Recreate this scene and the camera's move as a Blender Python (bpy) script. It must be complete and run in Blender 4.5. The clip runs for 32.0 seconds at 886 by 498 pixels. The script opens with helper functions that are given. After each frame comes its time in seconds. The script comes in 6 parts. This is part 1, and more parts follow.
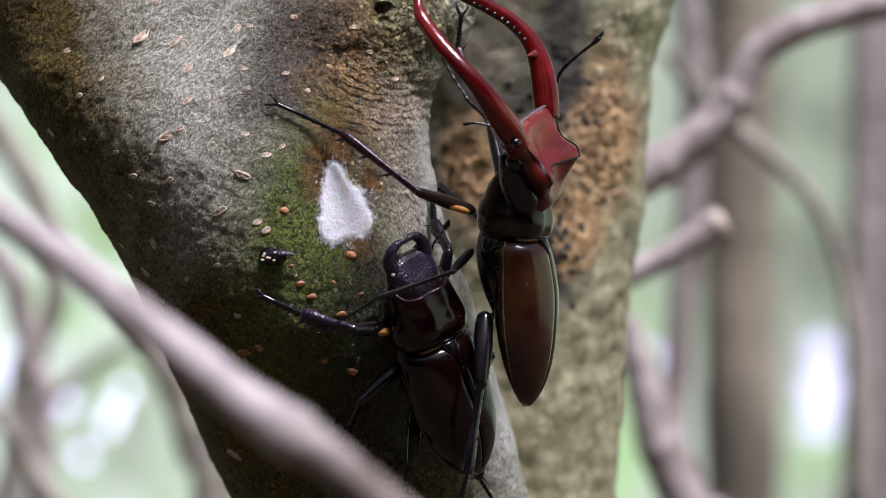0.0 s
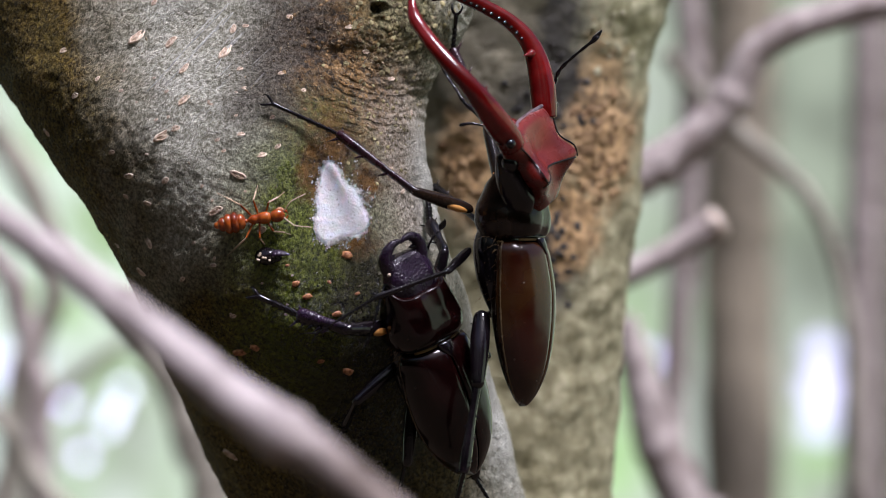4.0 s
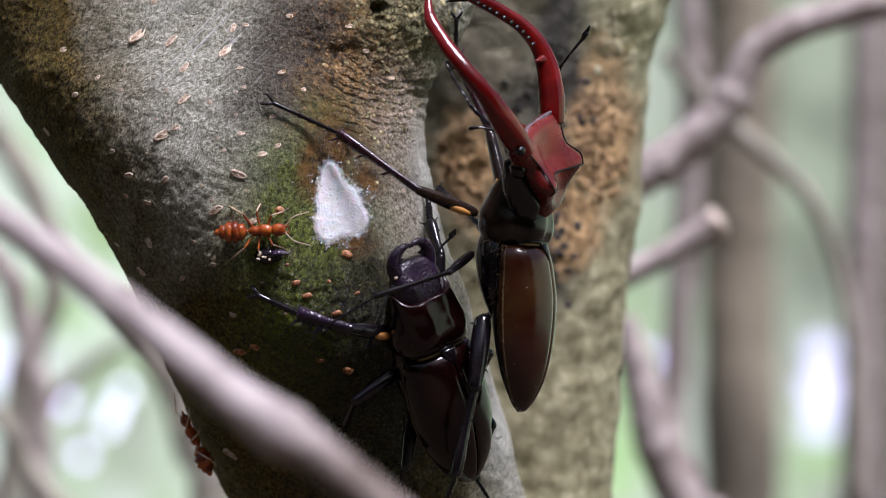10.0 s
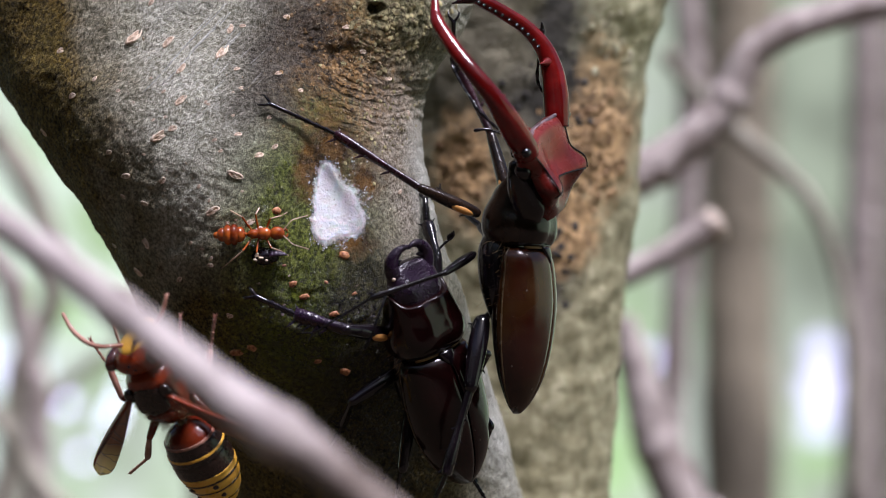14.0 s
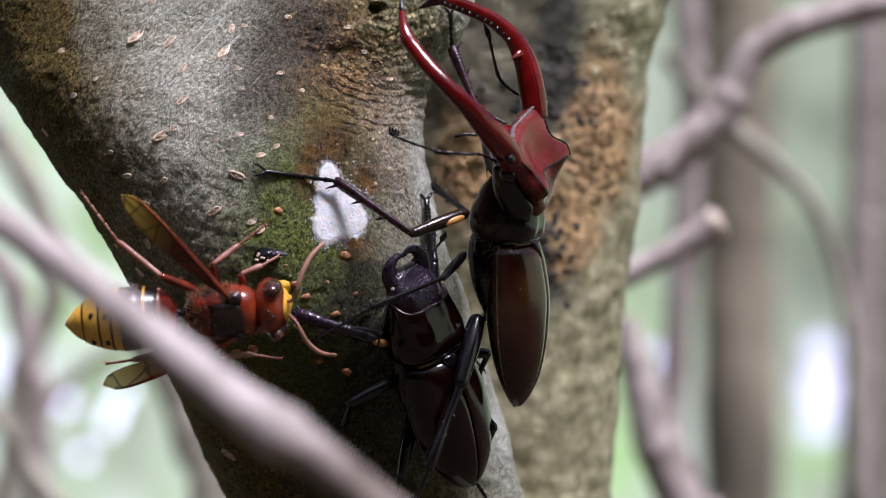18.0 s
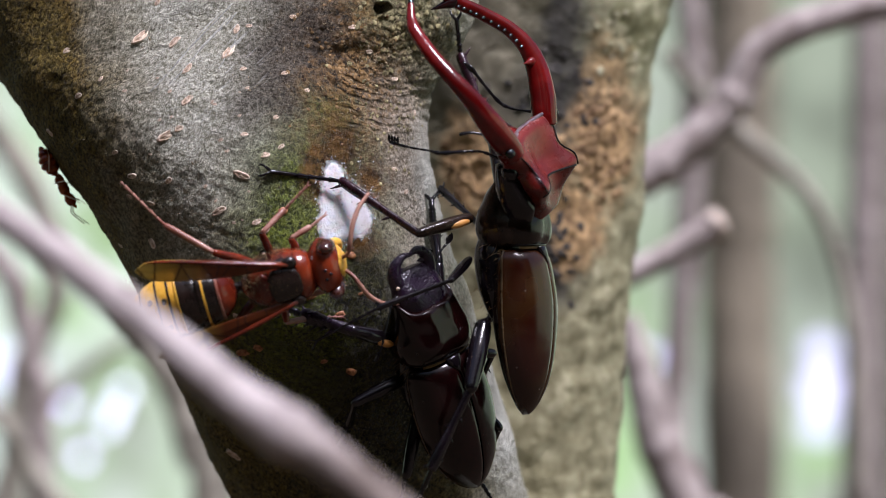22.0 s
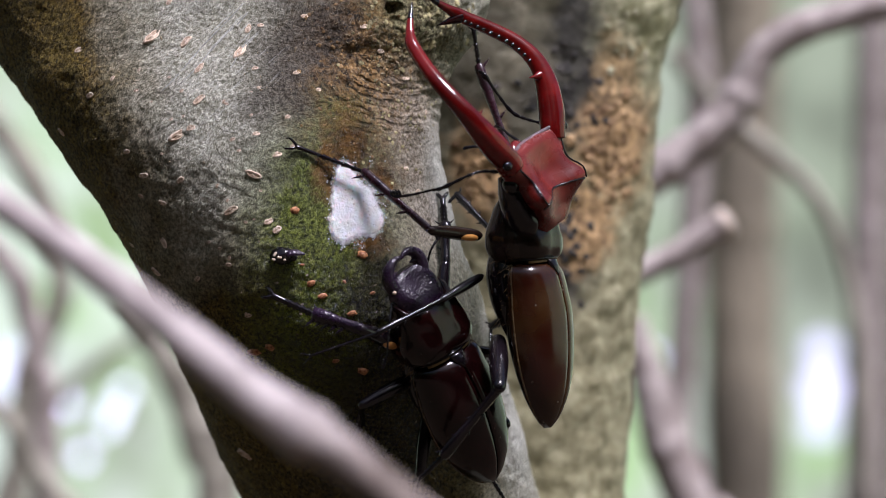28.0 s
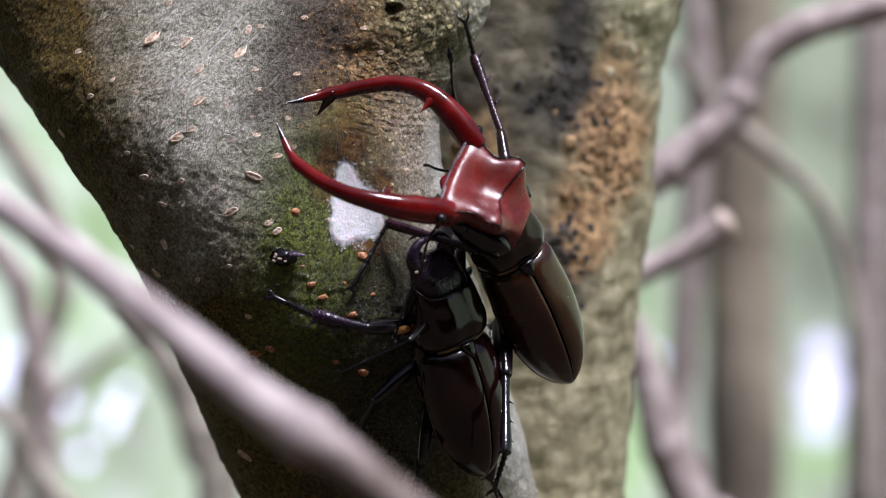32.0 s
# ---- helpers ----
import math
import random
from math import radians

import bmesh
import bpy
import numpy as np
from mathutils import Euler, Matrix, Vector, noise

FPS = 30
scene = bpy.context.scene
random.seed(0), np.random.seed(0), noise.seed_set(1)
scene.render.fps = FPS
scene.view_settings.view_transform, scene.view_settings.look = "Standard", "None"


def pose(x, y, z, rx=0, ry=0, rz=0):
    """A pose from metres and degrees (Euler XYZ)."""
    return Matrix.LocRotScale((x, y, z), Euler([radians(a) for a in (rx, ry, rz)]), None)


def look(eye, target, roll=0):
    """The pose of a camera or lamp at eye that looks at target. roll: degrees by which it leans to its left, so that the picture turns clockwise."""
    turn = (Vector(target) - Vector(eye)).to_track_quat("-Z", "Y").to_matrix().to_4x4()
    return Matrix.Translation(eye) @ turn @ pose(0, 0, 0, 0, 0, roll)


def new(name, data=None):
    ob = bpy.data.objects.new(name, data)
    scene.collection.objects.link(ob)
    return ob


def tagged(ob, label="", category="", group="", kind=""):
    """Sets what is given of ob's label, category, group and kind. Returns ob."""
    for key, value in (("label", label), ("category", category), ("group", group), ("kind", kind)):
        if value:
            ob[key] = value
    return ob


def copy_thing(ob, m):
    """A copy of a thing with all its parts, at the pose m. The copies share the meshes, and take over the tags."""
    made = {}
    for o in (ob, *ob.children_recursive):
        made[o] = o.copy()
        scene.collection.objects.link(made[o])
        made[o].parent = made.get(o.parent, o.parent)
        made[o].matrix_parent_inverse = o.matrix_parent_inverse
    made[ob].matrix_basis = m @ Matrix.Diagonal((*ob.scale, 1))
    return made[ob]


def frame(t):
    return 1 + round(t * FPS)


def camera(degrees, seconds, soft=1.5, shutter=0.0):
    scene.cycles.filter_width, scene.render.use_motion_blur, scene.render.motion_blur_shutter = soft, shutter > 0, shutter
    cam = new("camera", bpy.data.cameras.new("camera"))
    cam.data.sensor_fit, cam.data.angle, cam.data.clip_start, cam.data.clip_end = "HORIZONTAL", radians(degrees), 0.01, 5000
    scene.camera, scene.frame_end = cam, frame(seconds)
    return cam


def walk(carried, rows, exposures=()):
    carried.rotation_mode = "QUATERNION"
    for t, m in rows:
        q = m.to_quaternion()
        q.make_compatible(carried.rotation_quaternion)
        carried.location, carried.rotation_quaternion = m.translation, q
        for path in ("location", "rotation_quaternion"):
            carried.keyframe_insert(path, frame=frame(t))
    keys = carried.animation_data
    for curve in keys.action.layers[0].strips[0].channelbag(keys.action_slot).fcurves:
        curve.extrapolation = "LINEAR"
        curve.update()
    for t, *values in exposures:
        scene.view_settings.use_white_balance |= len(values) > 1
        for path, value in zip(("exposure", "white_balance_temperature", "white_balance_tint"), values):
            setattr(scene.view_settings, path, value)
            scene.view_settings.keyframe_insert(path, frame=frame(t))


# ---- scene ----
# A woodland close-up: two stag beetles, a hornet and ants at a sap flow. Sizes are given in tenths of a millimetre on an
# upright plan sheet that stands square to the lens at the sap flow: across to the right, down from the sheet's top edge.
LENS_DEGREES = 20.0
REACH = 0.4446                      # lens to plan sheet, metres
EYE_HEIGHT = 1.2
TENTH = 0.0001

cam = camera(LENS_DEGREES, 32.0, soft=0.65, shutter=0.5)
cam.data.dof.use_dof = True
cam.data.dof.focus_distance = 0.452
cam.data.dof.aperture_fstop = 12.0

# drift of the lens: seconds, tenths of a millimetre to the right and down by which the tree seems to slip
DRIFT = [(0, 0.0, 0.0), (0.5, 0.0, 0.0), (1, -0.5, 0.0), (1.5, -1.0, -0.5), (2, -2.0, -1.0), (2.5, -3.6, -1.0), (3, -5.6, 0.0), (3.5, -7.1, 0.0), 
         (5.5, -8.2, -1.0), (6, -12.2, 0.0), (6.5, -11.7, -1.5), (7, -12.2, -1.5), (7.5, -10.7, -2.5), (8, -9.2, -1.5), (8.5, -8.7, -1.5), 
         (9, -7.6, -1.5), (9.5, -8.2, -1.5), (10, -7.6, -1.5), (10.5, -6.1, -1.5), (11, -6.6, -1.5), (11.5, -8.2, -1.0), (12, -9.2, 0.0), 
         (12.5, -10.7, 0.0), (13, -12.2, 0.0), (13.5, -11.7, 0.0), (14, -12.8, 0.0), (14.5, -12.8, 0.0), (16.5, -13.3, 0.0), (17, -10.7, 0.0), 
         (17.5, -9.2, 0.0), (18, -10.2, 0.0), (18.5, -6.1, 0.0), (19, -9.2, 0.0), (19.5, -14.8, 0.0), (20, -10.7, 0.0), (20.5, -2.0, 0.5), 
         (21, -1.5, 1.5), (21.5, -1.5, 0.0), (22, -1.5, 0.0), (22.5, 1.5, 0.0), (23, 3.1, 0.0), (23.5, 3.6, -1.0), (24, 4.1, -1.0), (24.5, 5.6, -1.5), 
         (25, 6.6, -2.5), (25.5, 6.6, -2.5), (27.5, 17.3, -2.5), (28, 19.4, -1.0), (28.5, 20.9, 0.0), (29, 24.4, 0.0), (29.5, 24.4, 0.0), 
         (30, 21.4, 0.0), (30.5, 19.9, 0.0), (31, 19.9, 1.5), (31.5, 19.9, 1.5), (32, 19.9, 1.5)]


walk(cam, [(t, pose(-dx * TENTH, -REACH, EYE_HEIGHT + dy * TENTH, 90, 0, 0)) for t, dx, dy in DRIFT],
     exposures=((0.0, 0.22, 6200, 15), (32.0, 0.22, 6200, 15)))


def spot(across, down, behind=0.0):
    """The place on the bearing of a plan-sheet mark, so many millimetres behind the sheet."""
    k = 1 + behind * 0.001 / REACH
    return Vector(((across - 784) * TENTH * k, behind * 0.001, EYE_HEIGHT + (441 - down) * TENTH * k))


# ---- light ----
SUN_UP, SUN_SIDE = 66.0, 40.0       # degrees above the horizon; degrees to the right of the lens's back
world = bpy.data.worlds.new("sky")
scene.world = world
world.use_nodes = True
wn = world.node_tree
sky = wn.nodes.new("ShaderNodeTexSky")
sky.sky_type = "NISHITA"
sky.sun_disc = False
sky.sun_elevation = radians(SUN_UP)
sky.sun_rotation = radians(180 - SUN_SIDE)
sky.air_density, sky.dust_density = 1.0, 3.0
wn.nodes["Background"].inputs["Strength"].default_value = 0.085
wn.links.new(sky.outputs[0], wn.nodes["Background"].inputs["Color"])
sun_data = bpy.data.lights.new("sun", "SUN")
sun_data.energy = 5.0
sun_data.angle = radians(18)
sun_data.color = (1.0, 0.97, 1.06)
sun = new("sun", sun_data)
e, s = radians(SUN_UP), radians(SUN_SIDE)
sun.matrix_world = look(Vector((math.sin(s) * math.cos(e), -math.cos(s) * math.cos(e), math.sin(e))) * 5 + Vector((0, 0, 1.2)), (0, 0, 1.2))


# ---- materials ----
class Nodes:
    """Short calls for building one node material."""

    def __init__(self, name):
        self.m = bpy.data.materials.new(name)
        self.m.use_nodes = True
        self.t = self.m.node_tree
        self.b = self.t.nodes["Principled BSDF"]

    def node(self, kind, **sockets):
        n = self.t.nodes.new(kind)
        for k, v in sockets.items():
            self.put(n.inputs[k.replace("_", " ")], v)
        return n

    def put(self, socket, v):
        if isinstance(v, bpy.types.NodeSocket):
            self.t.links.new(v, socket)
        elif isinstance(v, tuple) and len(v) == 3 and socket.type == "RGBA":
            socket.default_value = (*v, 1)
        else:
            socket.default_value = v

    def set(self, **sockets):
        for k, v in sockets.items():
            self.put(self.b.inputs[k.replace("_", " ")], v)
        return self

    def where(self, kind="Object"):
        return self.node("ShaderNodeTexCoord").outputs[kind]

    def place(self):
        return self.node("ShaderNodeNewGeometry").outputs["Position"]

    def noise(self, scale, detail=4.0, rough=0.55, at=None, distort=0.0):
        n = self.node("ShaderNodeTexNoise", Scale=scale, Detail=detail, Roughness=rough, Distortion=distort)
        self.t.links.new(at or self.where(), n.inputs["Vector"])
        return n.outputs["Fac"]

    def cells(self, scale, at=None, feature="F1"):
        n = self.node("ShaderNodeTexVoronoi", Scale=scale)
        n.feature = feature
        self.t.links.new(at or self.where(), n.inputs["Vector"])
        return n.outputs["Distance"]

    def ramp(self, fac, lo, hi, a=0.0, b=1.0):
        n = self.node("ShaderNodeMapRange", Value=fac)
        for k, v in (("From Min", lo), ("From Max", hi), ("To Min", a), ("To Max", b)):
            self.put(n.inputs[k], v)
        return n.outputs[0]

    def math(self, op, a, b=0.5):
        n = self.t.nodes.new("ShaderNodeMath")
        n.operation = op
        self.put(n.inputs[0], a), self.put(n.inputs[1], b)
        return n.outputs[0]

    def mix(self, fac, a, b, blend="MIX"):
        n = self.t.nodes.new("ShaderNodeMix")
        n.data_type, n.blend_type = "RGBA", blend
        self.put(n.inputs["Factor"], fac), self.put(n.inputs[6], a), self.put(n.inputs[7], b)
        return n.outputs[2]

    def bump(self, height, strength=0.4, distance=0.001, under=None):
        n = self.node("ShaderNodeBump", Strength=strength, Distance=distance, Height=height)
        if under:
            self.t.links.new(under, n.inputs["Normal"])
        return n.outputs[0]

    def blob(self, centre, radius, wobble, soft=0.5, squash=1.0, lean=0.0):
        """1 inside a ragged patch round a place, 0 outside it."""
        off = self.t.nodes.new("ShaderNodeVectorMath")
        off.operation = "SUBTRACT"
        self.put(off.inputs[0], self.place()), self.put(off.inputs[1], tuple(centre))
        turn = self.node("ShaderNodeVectorRotate")
        turn.rotation_type = "Y_AXIS"
        self.put(turn.inputs["Vector"], off.outputs[0]), self.put(turn.inputs["Angle"], radians(lean))
        flat = self.t.nodes.new("ShaderNodeVectorMath")
        flat.operation = "MULTIPLY"
        self.put(flat.inputs[0], turn.outputs[0]), self.put(flat.inputs[1], (1.0, 0.3, squash))
        size = self.t.nodes.new("ShaderNodeVectorMath")
        size.operation = "LENGTH"
        self.put(size.inputs[0], flat.outputs[0])
        d = self.math("DIVIDE", size.outputs["Value"], radius)
        d = self.math("ADD", d, self.ramp(self.noise(1.2 / radius, 6, 0.65, self.place()), 0.2, 0.8, -wobble, wobble))
        return self.ramp(d, 1 - soft, 1 + soft, 1.0, 0.0)


def chitin(name, dark, light, rough=0.22, pits=0.25, pit_scale=2600.0, coat=0.15, dust=0.0, deep=0.00006, shine=0.5, mottle=160):
    n = Nodes(name)
    patch = n.ramp(n.noise(mottle, 4), 0.4, 0.62)
    col = n.mix(patch, dark, light)
    if dust:
        col = n.mix(n.math("MULTIPLY", n.ramp(n.cells(420), 0.05, 0.085, 1.0, 0.0), dust), col, (0.45, 0.42, 0.36))
    n.set(Base_Color=col, Roughness=n.ramp(n.noise(500, 5), 0.3, 0.75, rough * 0.75, rough * 1.5), Coat_Weight=coat, Coat_Roughness=0.12,
          Specular_IOR_Level=shine)
    n.set(Normal=n.bump(n.cells(pit_scale), pits, deep))
    return n.m


def plain(name, dark, light, scale, rough=0.7, bump=0.3, deep=0.0004, metal=0.0, transmit=0.0):
    n = Nodes(name)
    n.set(Base_Color=n.mix(n.ramp(n.noise(scale, 6, 0.65), 0.4, 0.6), dark, light), Roughness=rough, Metallic=metal, Transmission_Weight=transmit)
    n.set(Normal=n.bump(n.noise(scale * 3, 5, 0.6), bump, deep))
    return n.m


def bark_main():
    n = Nodes("smooth_grey_bark")
    p = n.place()

    def stretched(turn, sizes):
        r = n.t.nodes.new("ShaderNodeVectorRotate")
        r.rotation_type = "Y_AXIS"
        n.put(r.inputs["Vector"], p), n.put(r.inputs["Angle"], radians(turn))
        m = n.t.nodes.new("ShaderNodeVectorMath")
        m.operation = "MULTIPLY"
        n.put(m.inputs[0], r.outputs[0]), n.put(m.inputs[1], sizes)
        return m.outputs[0]

    fine = n.ramp(n.noise(1500, 8, 0.75, p), 0.40, 0.62)
    mid = n.ramp(n.noise(330, 6, 0.65, p), 0.42, 0.58)
    broad = n.ramp(n.noise(75, 5, 0.6, p, 0.6), 0.40, 0.62)
    fibre = n.ramp(n.noise(1.0, 5, 0.65, stretched(-28, (2600.0, 1500.0, 620.0)), 0.5), 0.40, 0.60)
    grain = n.math("MULTIPLY", fine, n.ramp(fibre, 0, 1, 0.70, 1.15))
    grey = n.mix(grain, (0.27, 0.26, 0.19), (0.82, 0.80, 0.70))
    grey = n.mix(n.math("MULTIPLY", mid, 0.45), grey, n.mix(grain, (0.22, 0.21, 0.14), (0.64, 0.63, 0.50)))
    grey = n.mix(n.math("MULTIPLY", broad, 0.40), grey, n.mix(grain, (0.12, 0.11, 0.06), (0.50, 0.47, 0.32)))
    olive = n.mix(grain, (0.026, 0.016, 0.002), (0.31, 0.205, 0.042))
    olive = n.mix(n.math("MULTIPLY", mid, 0.55), olive, n.mix(fine, (0.018, 0.012, 0.003), (0.12, 0.085, 0.022)))
    olive = n.mix(n.math("MULTIPLY", broad, 0.4), olive, n.mix(grain, (0.016, 0.013, 0.003), (0.14, 0.13, 0.03)))
    # the mossy weather side lies left of a slanting line
    line = n.t.nodes.new("ShaderNodeVectorMath")
    line.operation = "DOT_PRODUCT"
    n.put(line.inputs[0], p), n.put(line.inputs[1], (-0.97, 0.0, -0.243))
    mark = spot(205, 60, 3)
    side = n.math("ADD", line.outputs["Value"], 0.97 * mark.x + 0.243 * mark.z)
    side = n.math("ADD", side, n.ramp(n.noise(90, 6, 0.65, p), 0.25, 0.75, -0.007, 0.007))
    side = n.ramp(side, -0.007, 0.010)
    low = n.blob(spot(500, 880, 6), 0.038, 0.2, 0.25, 0.85)
    col = n.mix(n.math("MAXIMUM", side, low), grey, olive)
    moss = n.mix(grain, (0.03, 0.022, 0.007), (0.42, 0.36, 0.17))
    moss = n.mix(n.math("MULTIPLY", broad, 0.6), moss, n.mix(fine, (0.05, 0.05, 0.012), (0.40, 0.40, 0.19)))
    crown = n.blob(spot(700, 35, 2), 0.0128, 0.25, 0.35, 0.95)
    col = n.mix(n.math("MULTIPLY", crown, 0.9), col, moss)
    rust = n.mix(n.ramp(n.noise(700, 7, 0.7, p, 0.5), 0.40, 0.62), (0.020, 0.009, 0.003), (0.40, 0.22, 0.07))
    knot = n.math("MAXIMUM", n.blob(spot(640, 190, 4), 0.0100, 0.35, 0.45, 0.75, -8), n.blob(spot(580, 100, 4), 0.0085, 0.4, 0.45, 0.5))
    col = n.mix(n.math("MULTIPLY", knot, 0.95), col, rust)
    tan = n.blob(spot(725, 290, 16), 0.0085, 0.25, 0.4, 0.5)
    col = n.mix(n.math("MULTIPLY", tan, 0.75), col, n.mix(fine, (0.14, 0.105, 0.07), (0.62, 0.53, 0.42)))
    # pale strips up the right edge: light from the right, painted in
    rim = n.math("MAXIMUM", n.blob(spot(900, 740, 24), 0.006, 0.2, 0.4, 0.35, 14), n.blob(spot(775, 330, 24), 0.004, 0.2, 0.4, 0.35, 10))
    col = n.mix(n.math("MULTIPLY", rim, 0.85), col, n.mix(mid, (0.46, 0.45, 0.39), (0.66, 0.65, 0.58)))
    green = n.mix(grain, (0.016, 0.024, 0.002), (0.27, 0.33, 0.022))
    green = n.mix(n.math("MULTIPLY", mid, 0.5), green, n.mix(fine, (0.024, 0.034, 0.002), (0.11, 0.15, 0.010)))
    wet = n.math("MAXIMUM", n.blob(spot(545, 405, 2), 0.0122, 0.32, 0.45, 0.62), n.blob(spot(560, 570, 2), 0.0125, 0.35, 0.5, 0.8))
    col = n.mix(n.math("MULTIPLY", wet, 0.93), col, green)
    # shade left of the smaller beetle, painted dark into the bark colour
    beetle_shade = n.math("MAXIMUM", n.blob(spot(685, 720, 6), 0.0150, 0.3, 0.45, 0.62, -18), n.blob(spot(650, 520, 6), 0.0070, 0.4, 0.5, 0.7))
    col = n.mix(n.math("MULTIPLY", beetle_shade, 0.85), col, n.mix(grain, (0.008, 0.007, 0.003), (0.055, 0.048, 0.016)))
    stain = n.math("MAXIMUM", n.blob(spot(495, 90, 1), 0.0080, 0.5, 0.5, 0.5, -14), n.blob(spot(545, 15, 1), 0.0070, 0.5, 0.5, 0.7))
    col = n.mix(n.math("MULTIPLY", stain, 0.85), col, n.mix(grain, (0.024, 0.018, 0.014), (0.17, 0.145, 0.115)))
    ooze = n.math("MAXIMUM", n.blob(spot(600, 262, 3), 0.0046, 0.5, 0.45, 0.75), n.blob(spot(660, 318, 3), 0.0034, 0.5, 0.45, 0.8))
    ooze = n.math("MAXIMUM", ooze, n.blob(spot(566, 292, 3), 0.0030, 0.5, 0.4, 0.45))
    ooze = n.math("MAXIMUM", ooze, n.blob(spot(635, 428, 3), 0.0034, 0.6, 0.45, 1.3))
    col = n.mix(n.math("MULTIPLY", ooze, 0.9), col, n.mix(mid, (0.040, 0.014, 0.004), (0.20, 0.095, 0.024)))
    # wrinkled folds in rings round the branch scar
    off = n.t.nodes.new("ShaderNodeVectorMath")
    off.operation = "SUBTRACT"
    n.put(off.inputs[0], p), n.put(off.inputs[1], tuple(spot(705, 10, 4)))
    flat = n.t.nodes.new("ShaderNodeVectorMath")
    flat.operation = "MULTIPLY"
    n.put(flat.inputs[0], off.outputs[0]), n.put(flat.inputs[1], (0.85, 0.2, 1.0))
    size = n.t.nodes.new("ShaderNodeVectorMath")
    size.operation = "LENGTH"
    n.put(size.inputs[0], flat.outputs[0])
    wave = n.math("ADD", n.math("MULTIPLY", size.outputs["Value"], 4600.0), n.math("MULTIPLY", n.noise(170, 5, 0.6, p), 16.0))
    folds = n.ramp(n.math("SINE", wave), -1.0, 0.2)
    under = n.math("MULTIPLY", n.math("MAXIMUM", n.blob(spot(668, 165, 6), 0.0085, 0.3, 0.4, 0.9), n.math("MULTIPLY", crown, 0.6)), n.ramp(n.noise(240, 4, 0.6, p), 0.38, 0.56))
    # crease shade in the fold valleys is mixed into the colour
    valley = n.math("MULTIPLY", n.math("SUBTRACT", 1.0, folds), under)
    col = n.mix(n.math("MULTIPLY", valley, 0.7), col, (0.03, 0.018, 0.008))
    speck = n.ramp(n.noise(3400, 3, 0.7, p), 0.64, 0.72)
    col = n.mix(n.math("MULTIPLY", speck, 0.45), col, (0.60, 0.53, 0.36))
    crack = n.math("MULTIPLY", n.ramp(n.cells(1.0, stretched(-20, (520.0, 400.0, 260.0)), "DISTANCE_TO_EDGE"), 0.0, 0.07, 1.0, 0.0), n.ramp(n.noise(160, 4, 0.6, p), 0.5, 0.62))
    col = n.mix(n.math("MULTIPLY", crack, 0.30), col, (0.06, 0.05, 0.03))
    lines = n.ramp(n.noise(1.0, 2, 0.5, stretched(48, (60.0, 300.0, 1500.0))), 0.60, 0.72)
    rubbed = n.math("MULTIPLY", n.blob(spot(375, 80, 0), 0.009, 0.3, 0.5, 0.7), lines)
    col = n.mix(n.math("MULTIPLY", rubbed, 0.6), col, (0.72, 0.72, 0.68))
    # wet bark and the painted shade patches share one smoother finish
    damp_and_shade = n.math("MAXIMUM", n.math("MAXIMUM", wet, ooze), beetle_shade)
    coarse = n.math("MAXIMUM", n.math("MAXIMUM", knot, crown), stain)
    h = n.math("ADD", n.noise(1500, 8, 0.7, p), n.math("MULTIPLY", n.noise(300, 5, 0.65, p), 0.5))
    h = n.math("ADD", h, n.math("MULTIPLY", fibre, 0.30))
    h = n.math("SUBTRACT", h, n.math("MULTIPLY", crack, 0.25))
    h = n.math("ADD", h, n.math("MULTIPLY", n.math("MULTIPLY", n.noise(620, 7, 0.75, p, 0.8), coarse), 1.2))
    h = n.math("SUBTRACT", h, n.math("MULTIPLY", valley, 0.9))
    n.set(Base_Color=col, Roughness=n.ramp(damp_and_shade, 0, 1, 0.72, 0.26), Specular_IOR_Level=n.ramp(damp_and_shade, 0, 1, 0.2, 0.5), Normal=n.bump(h, 0.95, 0.0009))
    return n.m


